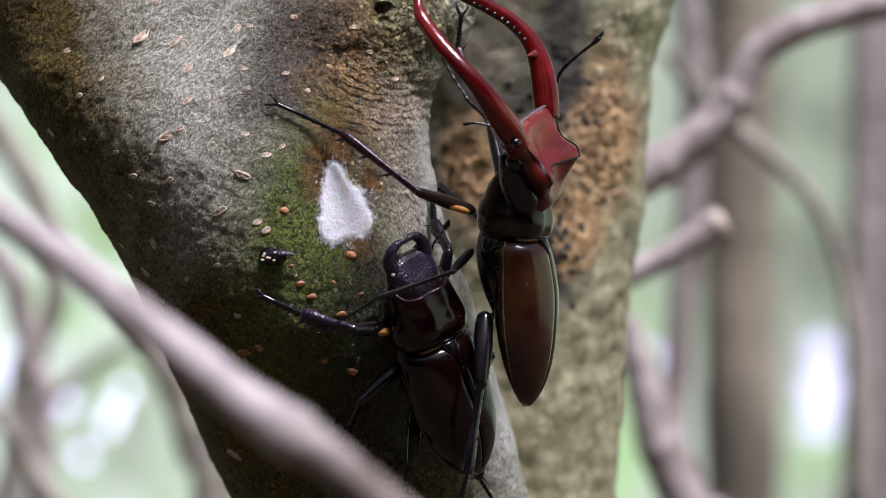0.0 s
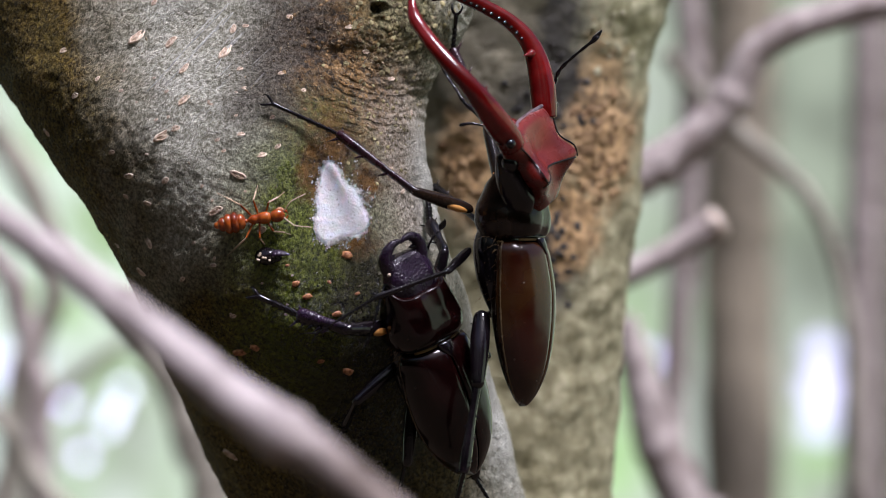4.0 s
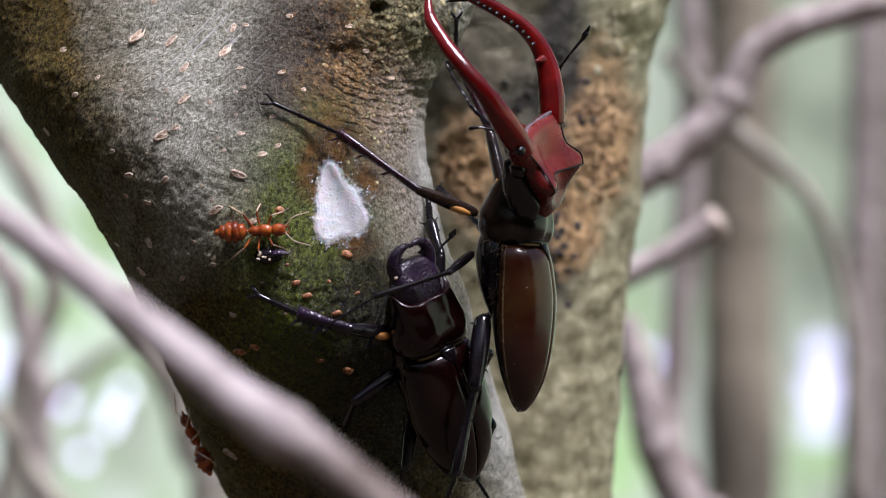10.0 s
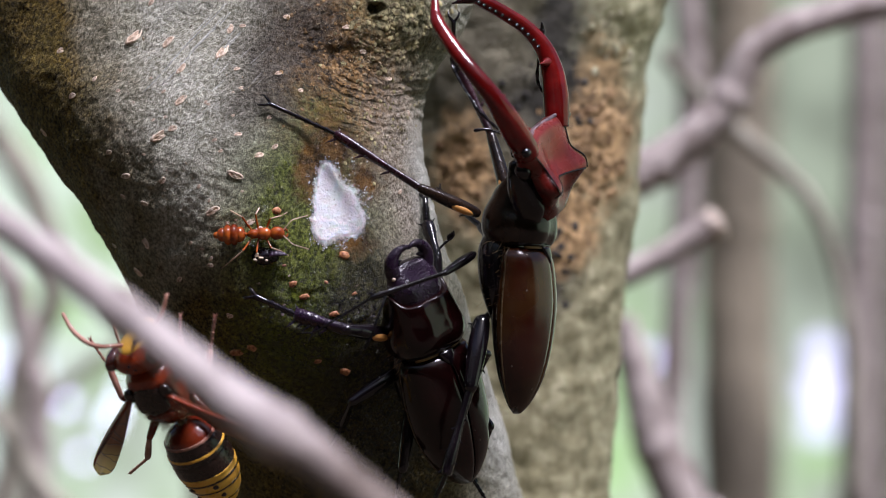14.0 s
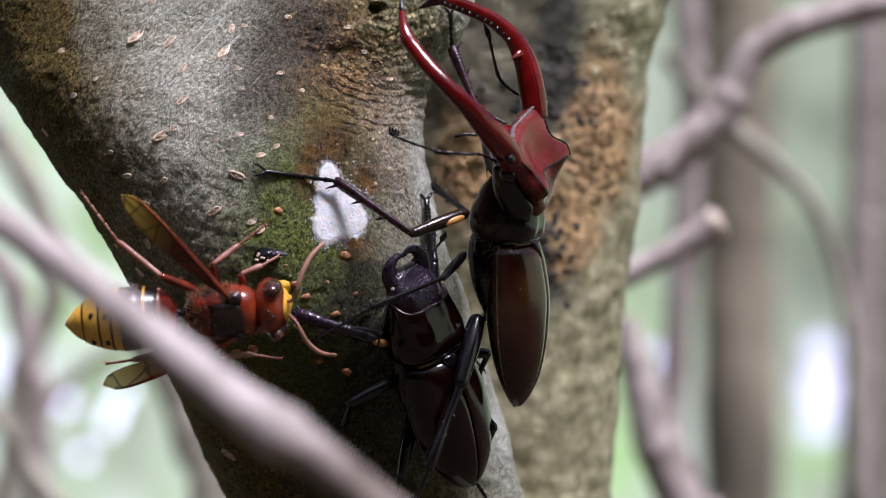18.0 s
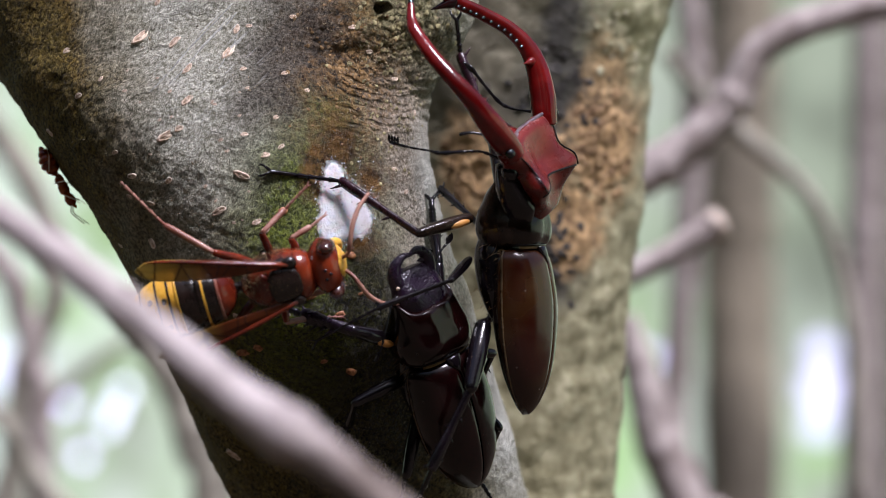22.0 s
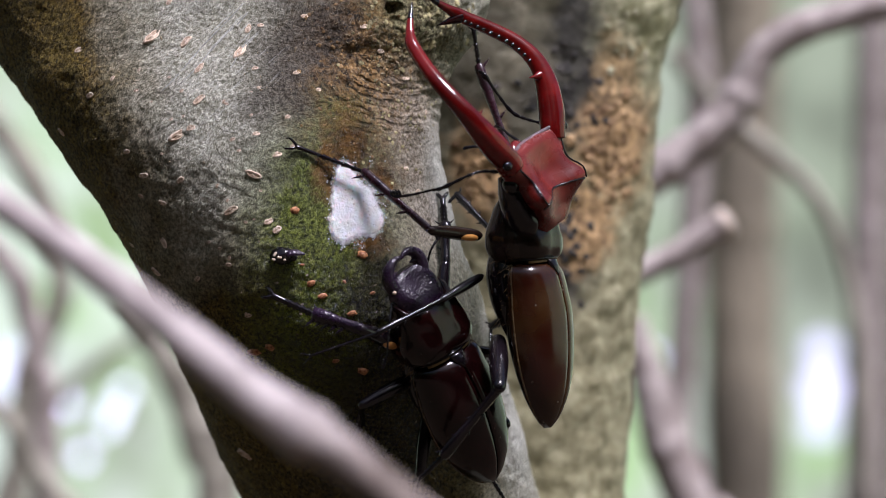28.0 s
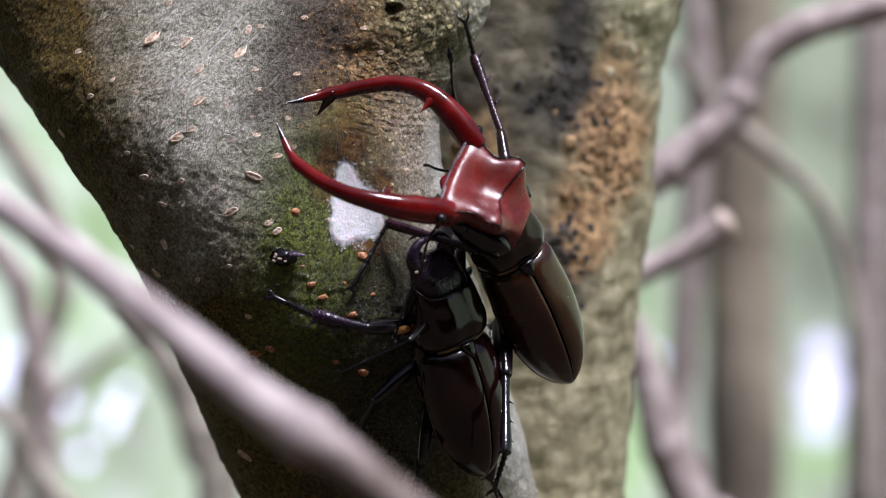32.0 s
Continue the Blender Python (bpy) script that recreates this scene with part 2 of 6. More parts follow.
def bark_back():
    n = Nodes("mottled_back_bark")
    p = n.place()
    blotch = n.ramp(n.noise(120, 5, 0.6, p, 0.4), 0.38, 0.64)
    col = n.mix(n.ramp(n.noise(330, 6, 0.65, p), 0.38, 0.64), n.mix(blotch, (0.17, 0.15, 0.075), (0.29, 0.26, 0.14)), n.mix(blotch, (0.33, 0.30, 0.17), (0.56, 0.52, 0.33)))
    dull = n.blob(spot(845, 150, 78), 0.0165, 0.3, 0.4, 0.6)
    col = n.mix(n.math("MULTIPLY", dull, 0.8), col, n.mix(blotch, (0.085, 0.075, 0.052), (0.21, 0.185, 0.13)))
    black = n.math("MAXIMUM", n.math("MAXIMUM", n.blob(spot(1010, 60, 78), 0.0075, 0.45, 0.4, 0.45), n.blob(spot(1010, 185, 76), 0.0110, 0.4, 0.4, 1.2)), n.blob(spot(985, 450, 76), 0.0066, 0.5, 0.4, 0.6))
    col = n.mix(n.math("MULTIPLY", black, 0.92), col, n.mix(n.ramp(n.noise(300, 4, 0.6, p), 0.4, 0.65), (0.012, 0.011, 0.010), (0.055, 0.05, 0.042)))
    lichen = n.blob(spot(1120, 50, 78), 0.0092, 0.35, 0.4, 0.75)
    col = n.mix(n.math("MULTIPLY", lichen, 0.85), col, n.mix(n.ramp(n.noise(200, 4, 0.6, p), 0.4, 0.6), (0.26, 0.25, 0.12), (0.66, 0.63, 0.40)))
    orange = n.mix(n.ramp(n.noise(420, 5, 0.7, p), 0.38, 0.60), (0.15, 0.085, 0.035), (0.62, 0.40, 0.19))
    rot = n.math("MAXIMUM", n.blob(spot(1072, 260, 78), 0.0082, 0.4, 0.4, 0.62, -20), n.blob(spot(828, 300, 76), 0.0062, 0.5, 0.4, 0.55))
    rot = n.math("MAXIMUM", rot, n.blob(spot(1020, 390, 78), 0.0068, 0.6, 0.4, 0.7))
    rot = n.math("MAXIMUM", rot, n.math("MULTIPLY", n.blob(spot(1080, 150, 78), 0.0052, 0.5, 0.4, 0.5), 0.8))
    col = n.mix(rot, col, orange)
    n.set(Base_Color=col, Roughness=0.8, Normal=n.bump(n.noise(420, 6, 0.7, p), 0.7, 0.0012))
    return n.m


BARK = bark_main()
BARK_BACK = bark_back()
TWIG = plain("pale_brown_twig_bark", (0.25, 0.20, 0.18), (0.49, 0.42, 0.39), 90, 0.75, 0.5, 0.0008)
FRONT_TWIG = Nodes("pinkish_branch_bark")
# the bark turns darker brown towards the branch's lower end
dark_end = FRONT_TWIG.blob(spot(650, 868, -153), 0.0085, 0.3, 0.6, 1.0)
tone = FRONT_TWIG.ramp(FRONT_TWIG.noise(120, 5, 0.6), 0.38, 0.62)
FRONT_TWIG.set(Base_Color=FRONT_TWIG.mix(FRONT_TWIG.math("MULTIPLY", dark_end, 0.8), FRONT_TWIG.mix(tone, (0.30, 0.25, 0.235), (0.55, 0.48, 0.46)), FRONT_TWIG.mix(tone, (0.10, 0.07, 0.05), (0.22, 0.165, 0.13))),
               Roughness=0.75, Normal=FRONT_TWIG.bump(FRONT_TWIG.noise(300, 5, 0.6), 0.5, 0.0008))
FRONT_TWIG = FRONT_TWIG.m
TWIG_GREY = plain("grey_stem_bark", (0.20, 0.18, 0.14), (0.42, 0.385, 0.31), 60, 0.8, 0.5, 0.001)
TRUNK_FAR = plain("dull_brown_trunk_bark", (0.13, 0.11, 0.08), (0.34, 0.29, 0.21), 9, 0.85, 0.6, 0.004)
CUT = plain("fresh_cut_wood", (0.62, 0.50, 0.40), (0.80, 0.68, 0.58), 400, 0.7)
LENTICEL = plain("pale_corky_lenticel", (0.46, 0.34, 0.24), (0.80, 0.66, 0.52), 3.5, 0.75, 0.6, 0.0002)
LENTICEL_CORE = plain("brown_lenticel_groove", (0.30, 0.18, 0.11), (0.60, 0.44, 0.31), 4.0, 0.8, 0.6, 0.0002)
FLAKE = plain("bark_flake", (0.05, 0.032, 0.014), (0.40, 0.31, 0.19), 500, 0.8, 0.5, 0.0002)
SCRAPE = plain("pale_scraped_bark", (0.34, 0.34, 0.31), (0.62, 0.62, 0.58), 900, 0.7, 0.4, 0.0002)
RUSTY = plain("rusty_sap_crumb", (0.20, 0.06, 0.02), (0.52, 0.24, 0.10), 2.5, 0.5)
MAND_RED = chitin("blood_red_chitin", (0.075, 0.0025, 0.0025), (0.15, 0.006, 0.005), 0.13, 0.10, 3000, 0.0)
HEAD_RED = chitin("granular_red_chitin", (0.090, 0.007, 0.005), (0.155, 0.017, 0.011), 0.27, 0.30, 4200, 0.0, dust=0.10, deep=0.00007)
MAND_DARK = chitin("dark_red_black_chitin", (0.012, 0.0025, 0.003), (0.035, 0.004, 0.004), 0.18, 0.1, 2600, 0.1)
BLACK = chitin("black_chitin", (0.003, 0.0022, 0.0028), (0.008, 0.005, 0.007), 0.13, 0.3, 2400, 0.0)
PURPLE = chitin("purple_black_chitin", (0.006, 0.0022, 0.007), (0.020, 0.007, 0.024), 0.28, 0.9, 2400, 0.0, deep=0.0001)
SHIN = chitin("violet_brown_shin", (0.012, 0.003, 0.006), (0.035, 0.008, 0.014), 0.26, 0.5, 2600, 0.0)
BROWN_SHELL = chitin("red_brown_wing_case", (0.022, 0.0042, 0.0020), (0.038, 0.018, 0.005), 0.19, 0.05, 3600, 0.0, dust=0.25, mottle=75)
DARK_SHELL = chitin("dark_maroon_wing_case", (0.005, 0.0009, 0.001), (0.011, 0.0020, 0.0020), 0.15, 0.05, 3600, 0.0, dust=0.12, shine=0.4)
DARK_THORAX = chitin("dark_olive_brown_chitin", (0.010, 0.005, 0.003), (0.024, 0.013, 0.008), 0.17, 0.35, 3000, 0.0, dust=0.06, shine=0.4)
RIM = chitin("dark_bronze_rim", (0.03, 0.018, 0.008), (0.07, 0.045, 0.02), 0.25, 0.1, 3000, 0.2)
RIDGE = plain("grey_sheen_ridge", (0.05, 0.03, 0.034), (0.16, 0.12, 0.13), 900, 0.35, 0.4, 0.0001)
ORANGE_SPOT = chitin("orange_leg_spot", (0.5, 0.22, 0.05), (0.62, 0.3, 0.08), 0.35, 0.1)
AMBER_HAIR = plain("golden_hair", (0.10, 0.06, 0.016), (0.26, 0.16, 0.06), 900, 0.7)
HORNET_RED = chitin("rust_red_chitin", (0.080, 0.009, 0.004), (0.21, 0.030, 0.009), 0.17, 0.3, 2600)
HORNET_THORAX = chitin("mottled_red_brown_chitin", (0.014, 0.004, 0.003), (0.20, 0.026, 0.008), 0.17, 0.4, 2600, 0.0, mottle=300)
HORNET_DARK = chitin("dark_brown_chitin", (0.008, 0.005, 0.004), (0.022, 0.010, 0.007), 0.25, 0.2, 3000)
HORNET_YELLOW = chitin("yolk_yellow_chitin", (0.62, 0.31, 0.03), (0.78, 0.45, 0.06), 0.3, 0.15, 3000)
HORNET_LEG = chitin("orange_brown_leg", (0.20, 0.065, 0.04), (0.42, 0.22, 0.16), 0.4, 0.3)
EYE = chitin("dark_brown_eye", (0.035, 0.008, 0.006), (0.06, 0.016, 0.01), 0.15, 0.2, 5000, 0.8)
ANT_RED = chitin("amber_red_chitin", (0.19, 0.028, 0.004), (0.38, 0.085, 0.012), 0.16, 0.15, 5000, mottle=500)
ANT_DARK = chitin("dark_amber_chitin", (0.12, 0.016, 0.003), (0.26, 0.05, 0.008), 0.16, 0.15, 5000, mottle=500)
ANT_PALE = chitin("straw_leg", (0.44, 0.28, 0.16), (0.66, 0.50, 0.34), 0.4, 0.1)


def wing_material():
    n = Nodes("amber_wing_membrane")
    p = n.where()
    vein = n.ramp(n.cells(230, feature="DISTANCE_TO_EDGE"), 0.0, 0.06, 1.0, 0.0)
    split = n.node("ShaderNodeSeparateXYZ", Vector=p)
    end = n.ramp(split.outputs["Y"], -0.025, -0.013, 1.0, 0.0)
    skin_tone = n.mix(end, (0.16, 0.035, 0.008), (0.78, 0.56, 0.10))
    col = n.mix(vein, skin_tone, (0.06, 0.018, 0.008))
    n.set(Base_Color=col, Roughness=0.3, Specular_IOR_Level=0.3, Transmission_Weight=0.35, Alpha=n.ramp(end, 0, 1, 0.92, 0.75))
    n.set(Normal=n.bump(vein, 0.5, 0.0001))
    return n.m


WING = wing_material()


def foam_material():
    n = Nodes("white_sap_froth")
    thick = n.node("ShaderNodeAttribute")
    thick.attribute_name = "thickness"
    thick = thick.outputs["Fac"]
    c = n.cells(2300)
    tiny = n.math("MULTIPLY", n.ramp(n.cells(1050), 0.16, 0.26, 1.0, 0.0), n.ramp(n.noise(260, 3), 0.46, 0.56))
    body = n.mix(n.ramp(n.noise(380, 4), 0.45, 0.75), (0.66, 0.66, 0.69), (0.52, 0.51, 0.49))
    body = n.mix(n.ramp(thick, 0.05, 0.40, 0.7, 0.0), body, (0.50, 0.47, 0.38))
    lace = n.math("ADD", thick, n.ramp(n.noise(1500, 5, 0.7), 0.3, 0.7, -0.22, 0.22))
    n.set(Base_Color=n.mix(n.math("MULTIPLY", tiny, 0.6), body, (0.22, 0.23, 0.20)), Roughness=0.35, Subsurface_Weight=0.35, Subsurface_Scale=0.0008,
          Alpha=n.ramp(lace, 0.0, 0.46))
    pit = n.ramp(n.noise(2600, 2, 0.5), 0.58, 0.66)
    n.set(Normal=n.bump(n.math("SUBTRACT", c, pit), 0.3, 0.00012))
    return n.m


FOAM = foam_material()
BUBBLE = plain("clear_white_bubble", (0.50, 0.50, 0.48), (0.74, 0.74, 0.74), 900, 0.15, 0.1, 0.0001)


# ---- mesh helpers (millimetres in, metres out) ----
def part(name, bm, material, parent=None, label="", smooth=True, scale=0.001):
    """Links a bmesh as one mesh object under a thing or under a part."""
    if scale != 1:
        bmesh.ops.scale(bm, vec=(scale,) * 3, verts=bm.verts)
    bmesh.ops.recalc_face_normals(bm, faces=bm.faces)
    me = bpy.data.meshes.new(name)
    bm.to_mesh(me)
    bm.free()
    me.materials.append(material)
    if smooth:
        me.polygons.foreach_set("use_smooth", [True] * len(me.polygons))
    ob = new(name, me)
    ob.parent = parent
    if label:
        ob["label"] = label
    return ob


def skin(rings, bm=None, caps=True):
    """Joins rings of equal length into a closed sleeve."""
    bm = bm or bmesh.new()
    loops = [[bm.verts.new(p) for p in r] for r in rings]
    n = len(rings[0])
    for a, b in zip(loops, loops[1:]):
        for i in range(n):
            bm.faces.new((a[i], a[(i + 1) % n], b[(i + 1) % n], b[i]))
    if caps:
        bm.faces.new(loops[0]), bm.faces.new(loops[-1])
    return bm


def curve_points(pts, per=6):
    """A smooth line through the given points and values (Catmull-Rom)."""
    out = []
    P = [np.array(p, float) for p in pts]
    P = [2 * P[0] - P[1]] + P + [2 * P[-1] - P[-2]]
    for i in range(1, len(P) - 2):
        a, b, c, d = P[i - 1:i + 3]
        for k in range(per):
            t = k / per
            out.append(0.5 * (2 * b + (c - a) * t + (2 * a - 5 * b + 4 * c - d) * t * t + (3 * b - a - 3 * c + d) * t ** 3))
    out.append(P[-2])
    return out


def tube(pts, n=10, per=5, bm=None, flat=1.0, rough=0.0):
    """A tapering limb along points (x, y, z, radius)."""
    line = curve_points(pts, per)
    rings, up = [], None
    for i, p in enumerate(line):
        a, b = line[max(i - 1, 0)], line[min(i + 1, len(line) - 1)]
        way = Vector((b - a)[:3]).normalized()
        if up is None:
            up = way.orthogonal().normalized()
        up = (up - way * up.dot(way)).normalized()
        side = way.cross(up)
        r = max(p[3], 1e-4)
        ring = []
        for k in range(n):
            q = 2 * math.pi * k / n
            rr = r
            if rough:
                rr *= 1 + rough * noise.noise(Vector((p[0], p[1], p[2])) * (0.35 / r) + Vector((math.cos(q), math.sin(q), 0)) * 1.3)
            ring.append(Vector(p[:3]) + (up * math.cos(q) + side * math.sin(q) * flat) * rr)
        rings.append(ring)
    return skin(rings, bm)


def hull(stations, n=28, power=2.3, per=5, bm=None):
    """A body along y from stations (y, half width, top, bottom, middle height)."""
    rings = []
    for y, w, top, low, mid in curve_points(stations, per):
        ring = []
        for k in range(n):
            q = 2 * math.pi * k / n
            c, s = math.cos(q), math.sin(q)
            x = math.copysign(abs(c) ** (2 / power), c) * max(w, 0.02)
            h = (top - mid) if s > 0 else (mid - low)
            ring.append(Vector((x, y, mid + math.copysign(abs(s) ** (2 / power), s) * max(h, 0.02))))
        rings.append(ring)
    return skin(rings, bm)


def ball(centre, radii, bm=None, u=16, v=10, turn=None):
    bm = bm or bmesh.new()
    m = Matrix.Translation(centre) @ (turn or Matrix.Identity(4)) @ Matrix.Diagonal((*radii, 1))
    bmesh.ops.create_uvsphere(bm, u_segments=u, v_segments=v, radius=1, matrix=m)
    return bm


def spike(base, way, length, r, bm, n=6):
    """A small curved thorn."""
    base, way = Vector(base), Vector(way).normalized()
    return tube([(*base, r), (*(base + way * length * 0.55), r * 0.6), (*(base + way * length), r * 0.08)], n, 2, bm)


def axes(forward, dorsal, origin):
    """The pose of a creature whose x is its right, y its front and z its back."""
    f = Vector(forward).normalized()
    d = Vector(dorsal)
    d = (d - f * d.dot(f)).normalized()
    r = f.cross(d)
    m = Matrix((r, f, d)).transposed().to_4x4()
    m.translation = origin
    return m


# ---- the large structure ----
def forest_floor():
    bm = bmesh.new()
    bmesh.ops.create_grid(bm, x_segments=60, y_segments=60, size=120)
    for v in bm.verts:
        v.co.z = -0.02 + 0.03 * noise.noise(v.co * 0.4) if v.co.length > 3 else 0
    return tagged(part("ground", bm, plain("leaf_litter", (0.018, 0.012, 0.007), (0.07, 0.046, 0.024), 12, 0.9, 0.6, 0.02), scale=1),
                  "brown leaf litter on the woodland floor", "ground", kind="structure")


def far_spot(across, down, ring=9.2):
    """Where the bearing of a plan-sheet mark meets the ring of distant woodland."""
    q = spot(across, down)
    k = (ring + REACH) / REACH
    for _ in range(6):
        p = Vector((q.x * k, -REACH + REACH * k, EYE_HEIGHT + (q.z - EYE_HEIGHT) * k))
        k *= ring / math.hypot(p.x, p.y)
    return p


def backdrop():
    n = Nodes("self_lit_hazy_woodland")
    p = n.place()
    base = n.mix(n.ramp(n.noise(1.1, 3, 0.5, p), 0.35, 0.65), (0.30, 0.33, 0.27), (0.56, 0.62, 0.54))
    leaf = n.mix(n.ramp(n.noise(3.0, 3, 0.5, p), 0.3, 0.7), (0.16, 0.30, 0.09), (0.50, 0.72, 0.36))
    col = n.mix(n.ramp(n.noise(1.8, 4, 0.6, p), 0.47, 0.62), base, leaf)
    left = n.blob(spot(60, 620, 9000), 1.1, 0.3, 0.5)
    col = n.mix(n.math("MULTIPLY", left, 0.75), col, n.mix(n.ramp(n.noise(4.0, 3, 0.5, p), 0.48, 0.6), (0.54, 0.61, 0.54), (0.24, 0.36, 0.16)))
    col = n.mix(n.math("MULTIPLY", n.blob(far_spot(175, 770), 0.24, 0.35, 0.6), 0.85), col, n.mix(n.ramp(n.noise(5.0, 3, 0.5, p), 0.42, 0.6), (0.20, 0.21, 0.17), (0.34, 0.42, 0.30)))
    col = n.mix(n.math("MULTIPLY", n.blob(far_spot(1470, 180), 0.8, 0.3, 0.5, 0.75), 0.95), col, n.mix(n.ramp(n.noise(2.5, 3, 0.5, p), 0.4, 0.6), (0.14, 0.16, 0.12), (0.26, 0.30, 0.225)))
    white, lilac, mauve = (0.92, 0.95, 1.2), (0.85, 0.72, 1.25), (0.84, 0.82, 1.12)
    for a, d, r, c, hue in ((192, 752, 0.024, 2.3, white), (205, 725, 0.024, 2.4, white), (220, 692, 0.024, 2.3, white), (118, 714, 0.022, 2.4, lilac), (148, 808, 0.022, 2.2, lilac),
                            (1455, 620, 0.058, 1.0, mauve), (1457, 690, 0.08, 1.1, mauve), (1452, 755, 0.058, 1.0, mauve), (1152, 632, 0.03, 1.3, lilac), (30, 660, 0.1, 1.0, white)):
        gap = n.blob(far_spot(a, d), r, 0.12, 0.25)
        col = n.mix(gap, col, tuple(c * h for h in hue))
    # no light falls on it: daylight and haze are in its glow
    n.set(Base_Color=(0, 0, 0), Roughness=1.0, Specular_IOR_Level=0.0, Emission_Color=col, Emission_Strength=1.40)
    bm = bmesh.new()
    # the glow runs on unseen to the right to brighten the wing cases
    far = [(9.2 * math.sin(radians(a)), 9.2 * math.cos(radians(a))) for a in range(-80, 117, 4)]
    near = [(9.2 * math.sin(radians(a)), 9.2 * math.cos(radians(a))) for a in range(116, 281, 4)]

    def screen(line, top):
        bm = bmesh.new()
        rows = [[bm.verts.new((x, y, z)) for x, y in line] for z in (-0.05, 1.5, 3.0, 4.2, top)]
        for a, b in zip(rows, rows[1:]):
            for i in range(len(line) - 1):
                bm.faces.new((a[i], a[i + 1], b[i + 1], b[i]))
        return bm

    # added screen behind the lens, out of view: its glow shapes the reflections
    w = Nodes("unseen_woodland_light_screen")
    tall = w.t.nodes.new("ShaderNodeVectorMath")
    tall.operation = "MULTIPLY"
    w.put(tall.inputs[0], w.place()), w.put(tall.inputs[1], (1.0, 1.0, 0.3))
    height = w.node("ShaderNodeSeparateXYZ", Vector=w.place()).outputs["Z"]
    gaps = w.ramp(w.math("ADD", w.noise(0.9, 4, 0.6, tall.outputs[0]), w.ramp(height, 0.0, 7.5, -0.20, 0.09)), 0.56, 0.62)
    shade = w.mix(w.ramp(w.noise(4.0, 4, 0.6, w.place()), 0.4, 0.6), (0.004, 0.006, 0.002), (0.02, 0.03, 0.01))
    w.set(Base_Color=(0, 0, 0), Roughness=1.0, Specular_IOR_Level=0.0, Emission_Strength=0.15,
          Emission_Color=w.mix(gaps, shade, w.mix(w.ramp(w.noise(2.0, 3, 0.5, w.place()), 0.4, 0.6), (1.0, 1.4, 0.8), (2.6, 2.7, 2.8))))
    tagged(part("backdrop", screen(near, 7.5), w.m, scale=1), "unseen glowing woodland screen behind the lens, added to shape reflections", "woodland", kind="structure")
    return tagged(part("backdrop", screen(far, 4.2), n.m, scale=1), "self-lit backdrop of hazy pale green woodland far behind the tree", "woodland", kind="structure")


def overhang(d):
    """How far the trunk lies back, millimetres: it overhangs below the wound and leans away above it."""
    low = min(max(d - 440, 0), 640)
    top = min(max(330 - d, 0), 480)
    return 0.046 * low * min(1, low / 260) + 0.034 * top * min(1, top / 220)


def trunk_rings(rows, depth, around, step, relief, lean):
    """Rings down a leaning trunk from rows (down, left edge, right edge)."""
    rings, info = [], []
    dense = curve_points(rows, 40)
    downs = [r[0] for r in dense]
    want = []
    d = rows[0][0]
    while d < rows[-1][0]:
        want.append(d)
        d += step if -120 < d < 1000 else max(step * 6, abs(d) * 0.08)
    want.append(rows[-1][0])
    for d in want:
        left, right = np.interp(d, downs, [r[1] for r in dense]), np.interp(d, downs, [r[2] for r in dense])
        deep = depth + lean(d)
        a, b = spot(left, d, deep), spot(right, d, deep)
        mid, half = (a + b) / 2, (b - a).length / 2
        back = min(half, depth * 0.001 if depth < 40 else half)
        ring = []
        for k in range(around):
            q = 2 * math.pi * k / around
            out = Vector((math.cos(q), -math.sin(q) * back / half, 0))
            p = mid + out * half
            push = relief(p, math.sin(q)) if -200 < d < 1100 else 0.0
            ring.append(p + Vector((math.cos(q), -math.sin(q), 0)) * push)
        rings.append(ring)
    return rings


def front_relief(p, facing):
    a, d = p.x / TENTH + 784, 441 - (p.z - EYE_HEIGHT) / TENTH
    h = 0.00022 * noise.fractal(p * 700, 1.0, 2.0, 5) + 0.0006 * noise.fractal(p * 110, 1.0, 2.0, 4)
    if facing > 0:
        # the old branch scar: a swollen, crumbling boss with wrinkled folds under it
        ux, uz = (a - 705) / 140, (d - 15) / 118
        r = math.hypot(ux, uz)
        wob = 0.16 * noise.noise(p * 130) + 0.08 * noise.noise(p * 320)
        boss = 1 / (1 + math.exp((r + wob - 0.95) * 6))
        h += 0.0030 * boss
        near = math.exp(-max(r - 0.85, 0) ** 2 / 0.5) if r < 3 else 0.0
        if near > 0.01:
            crumb = noise.fractal(p * 420, 0.9, 2.1, 5)
            h += near * (0.00042 * crumb + 0.0004 * abs(noise.noise(p * 240)) - 0.0002)
            fold = math.sin((r + 0.10 * noise.noise(p * 140)) * 30)
            strong = max(0.0, noise.noise(p * 95 + Vector((4, 0, 0))) + 0.35)
            if r > 0.95 and uz > -0.2:
                h += near * 0.0007 * strong * fold
        # knot holes in the boss
        for ha, hd, hr in ((657, 2, 13),):
            q = math.hypot((a - ha) / hr, (d - hd) / (hr * 0.8))
            h += -0.0026 * math.exp(-q ** 4) + 0.0006 * math.exp(-((q - 1.35) / 0.3) ** 2)
        # the sap wound
        wound = math.exp(-((a - 605) / 42) ** 2 - ((d - 320) / 80) ** 2)
        h -= 0.0022 * wound
    return h


def back_relief(p, facing):
    return 0.0005 * noise.fractal(p * 300, 1.0, 2.0, 4) + 0.0009 * noise.fractal(p * 60, 1.0, 2.0, 3)


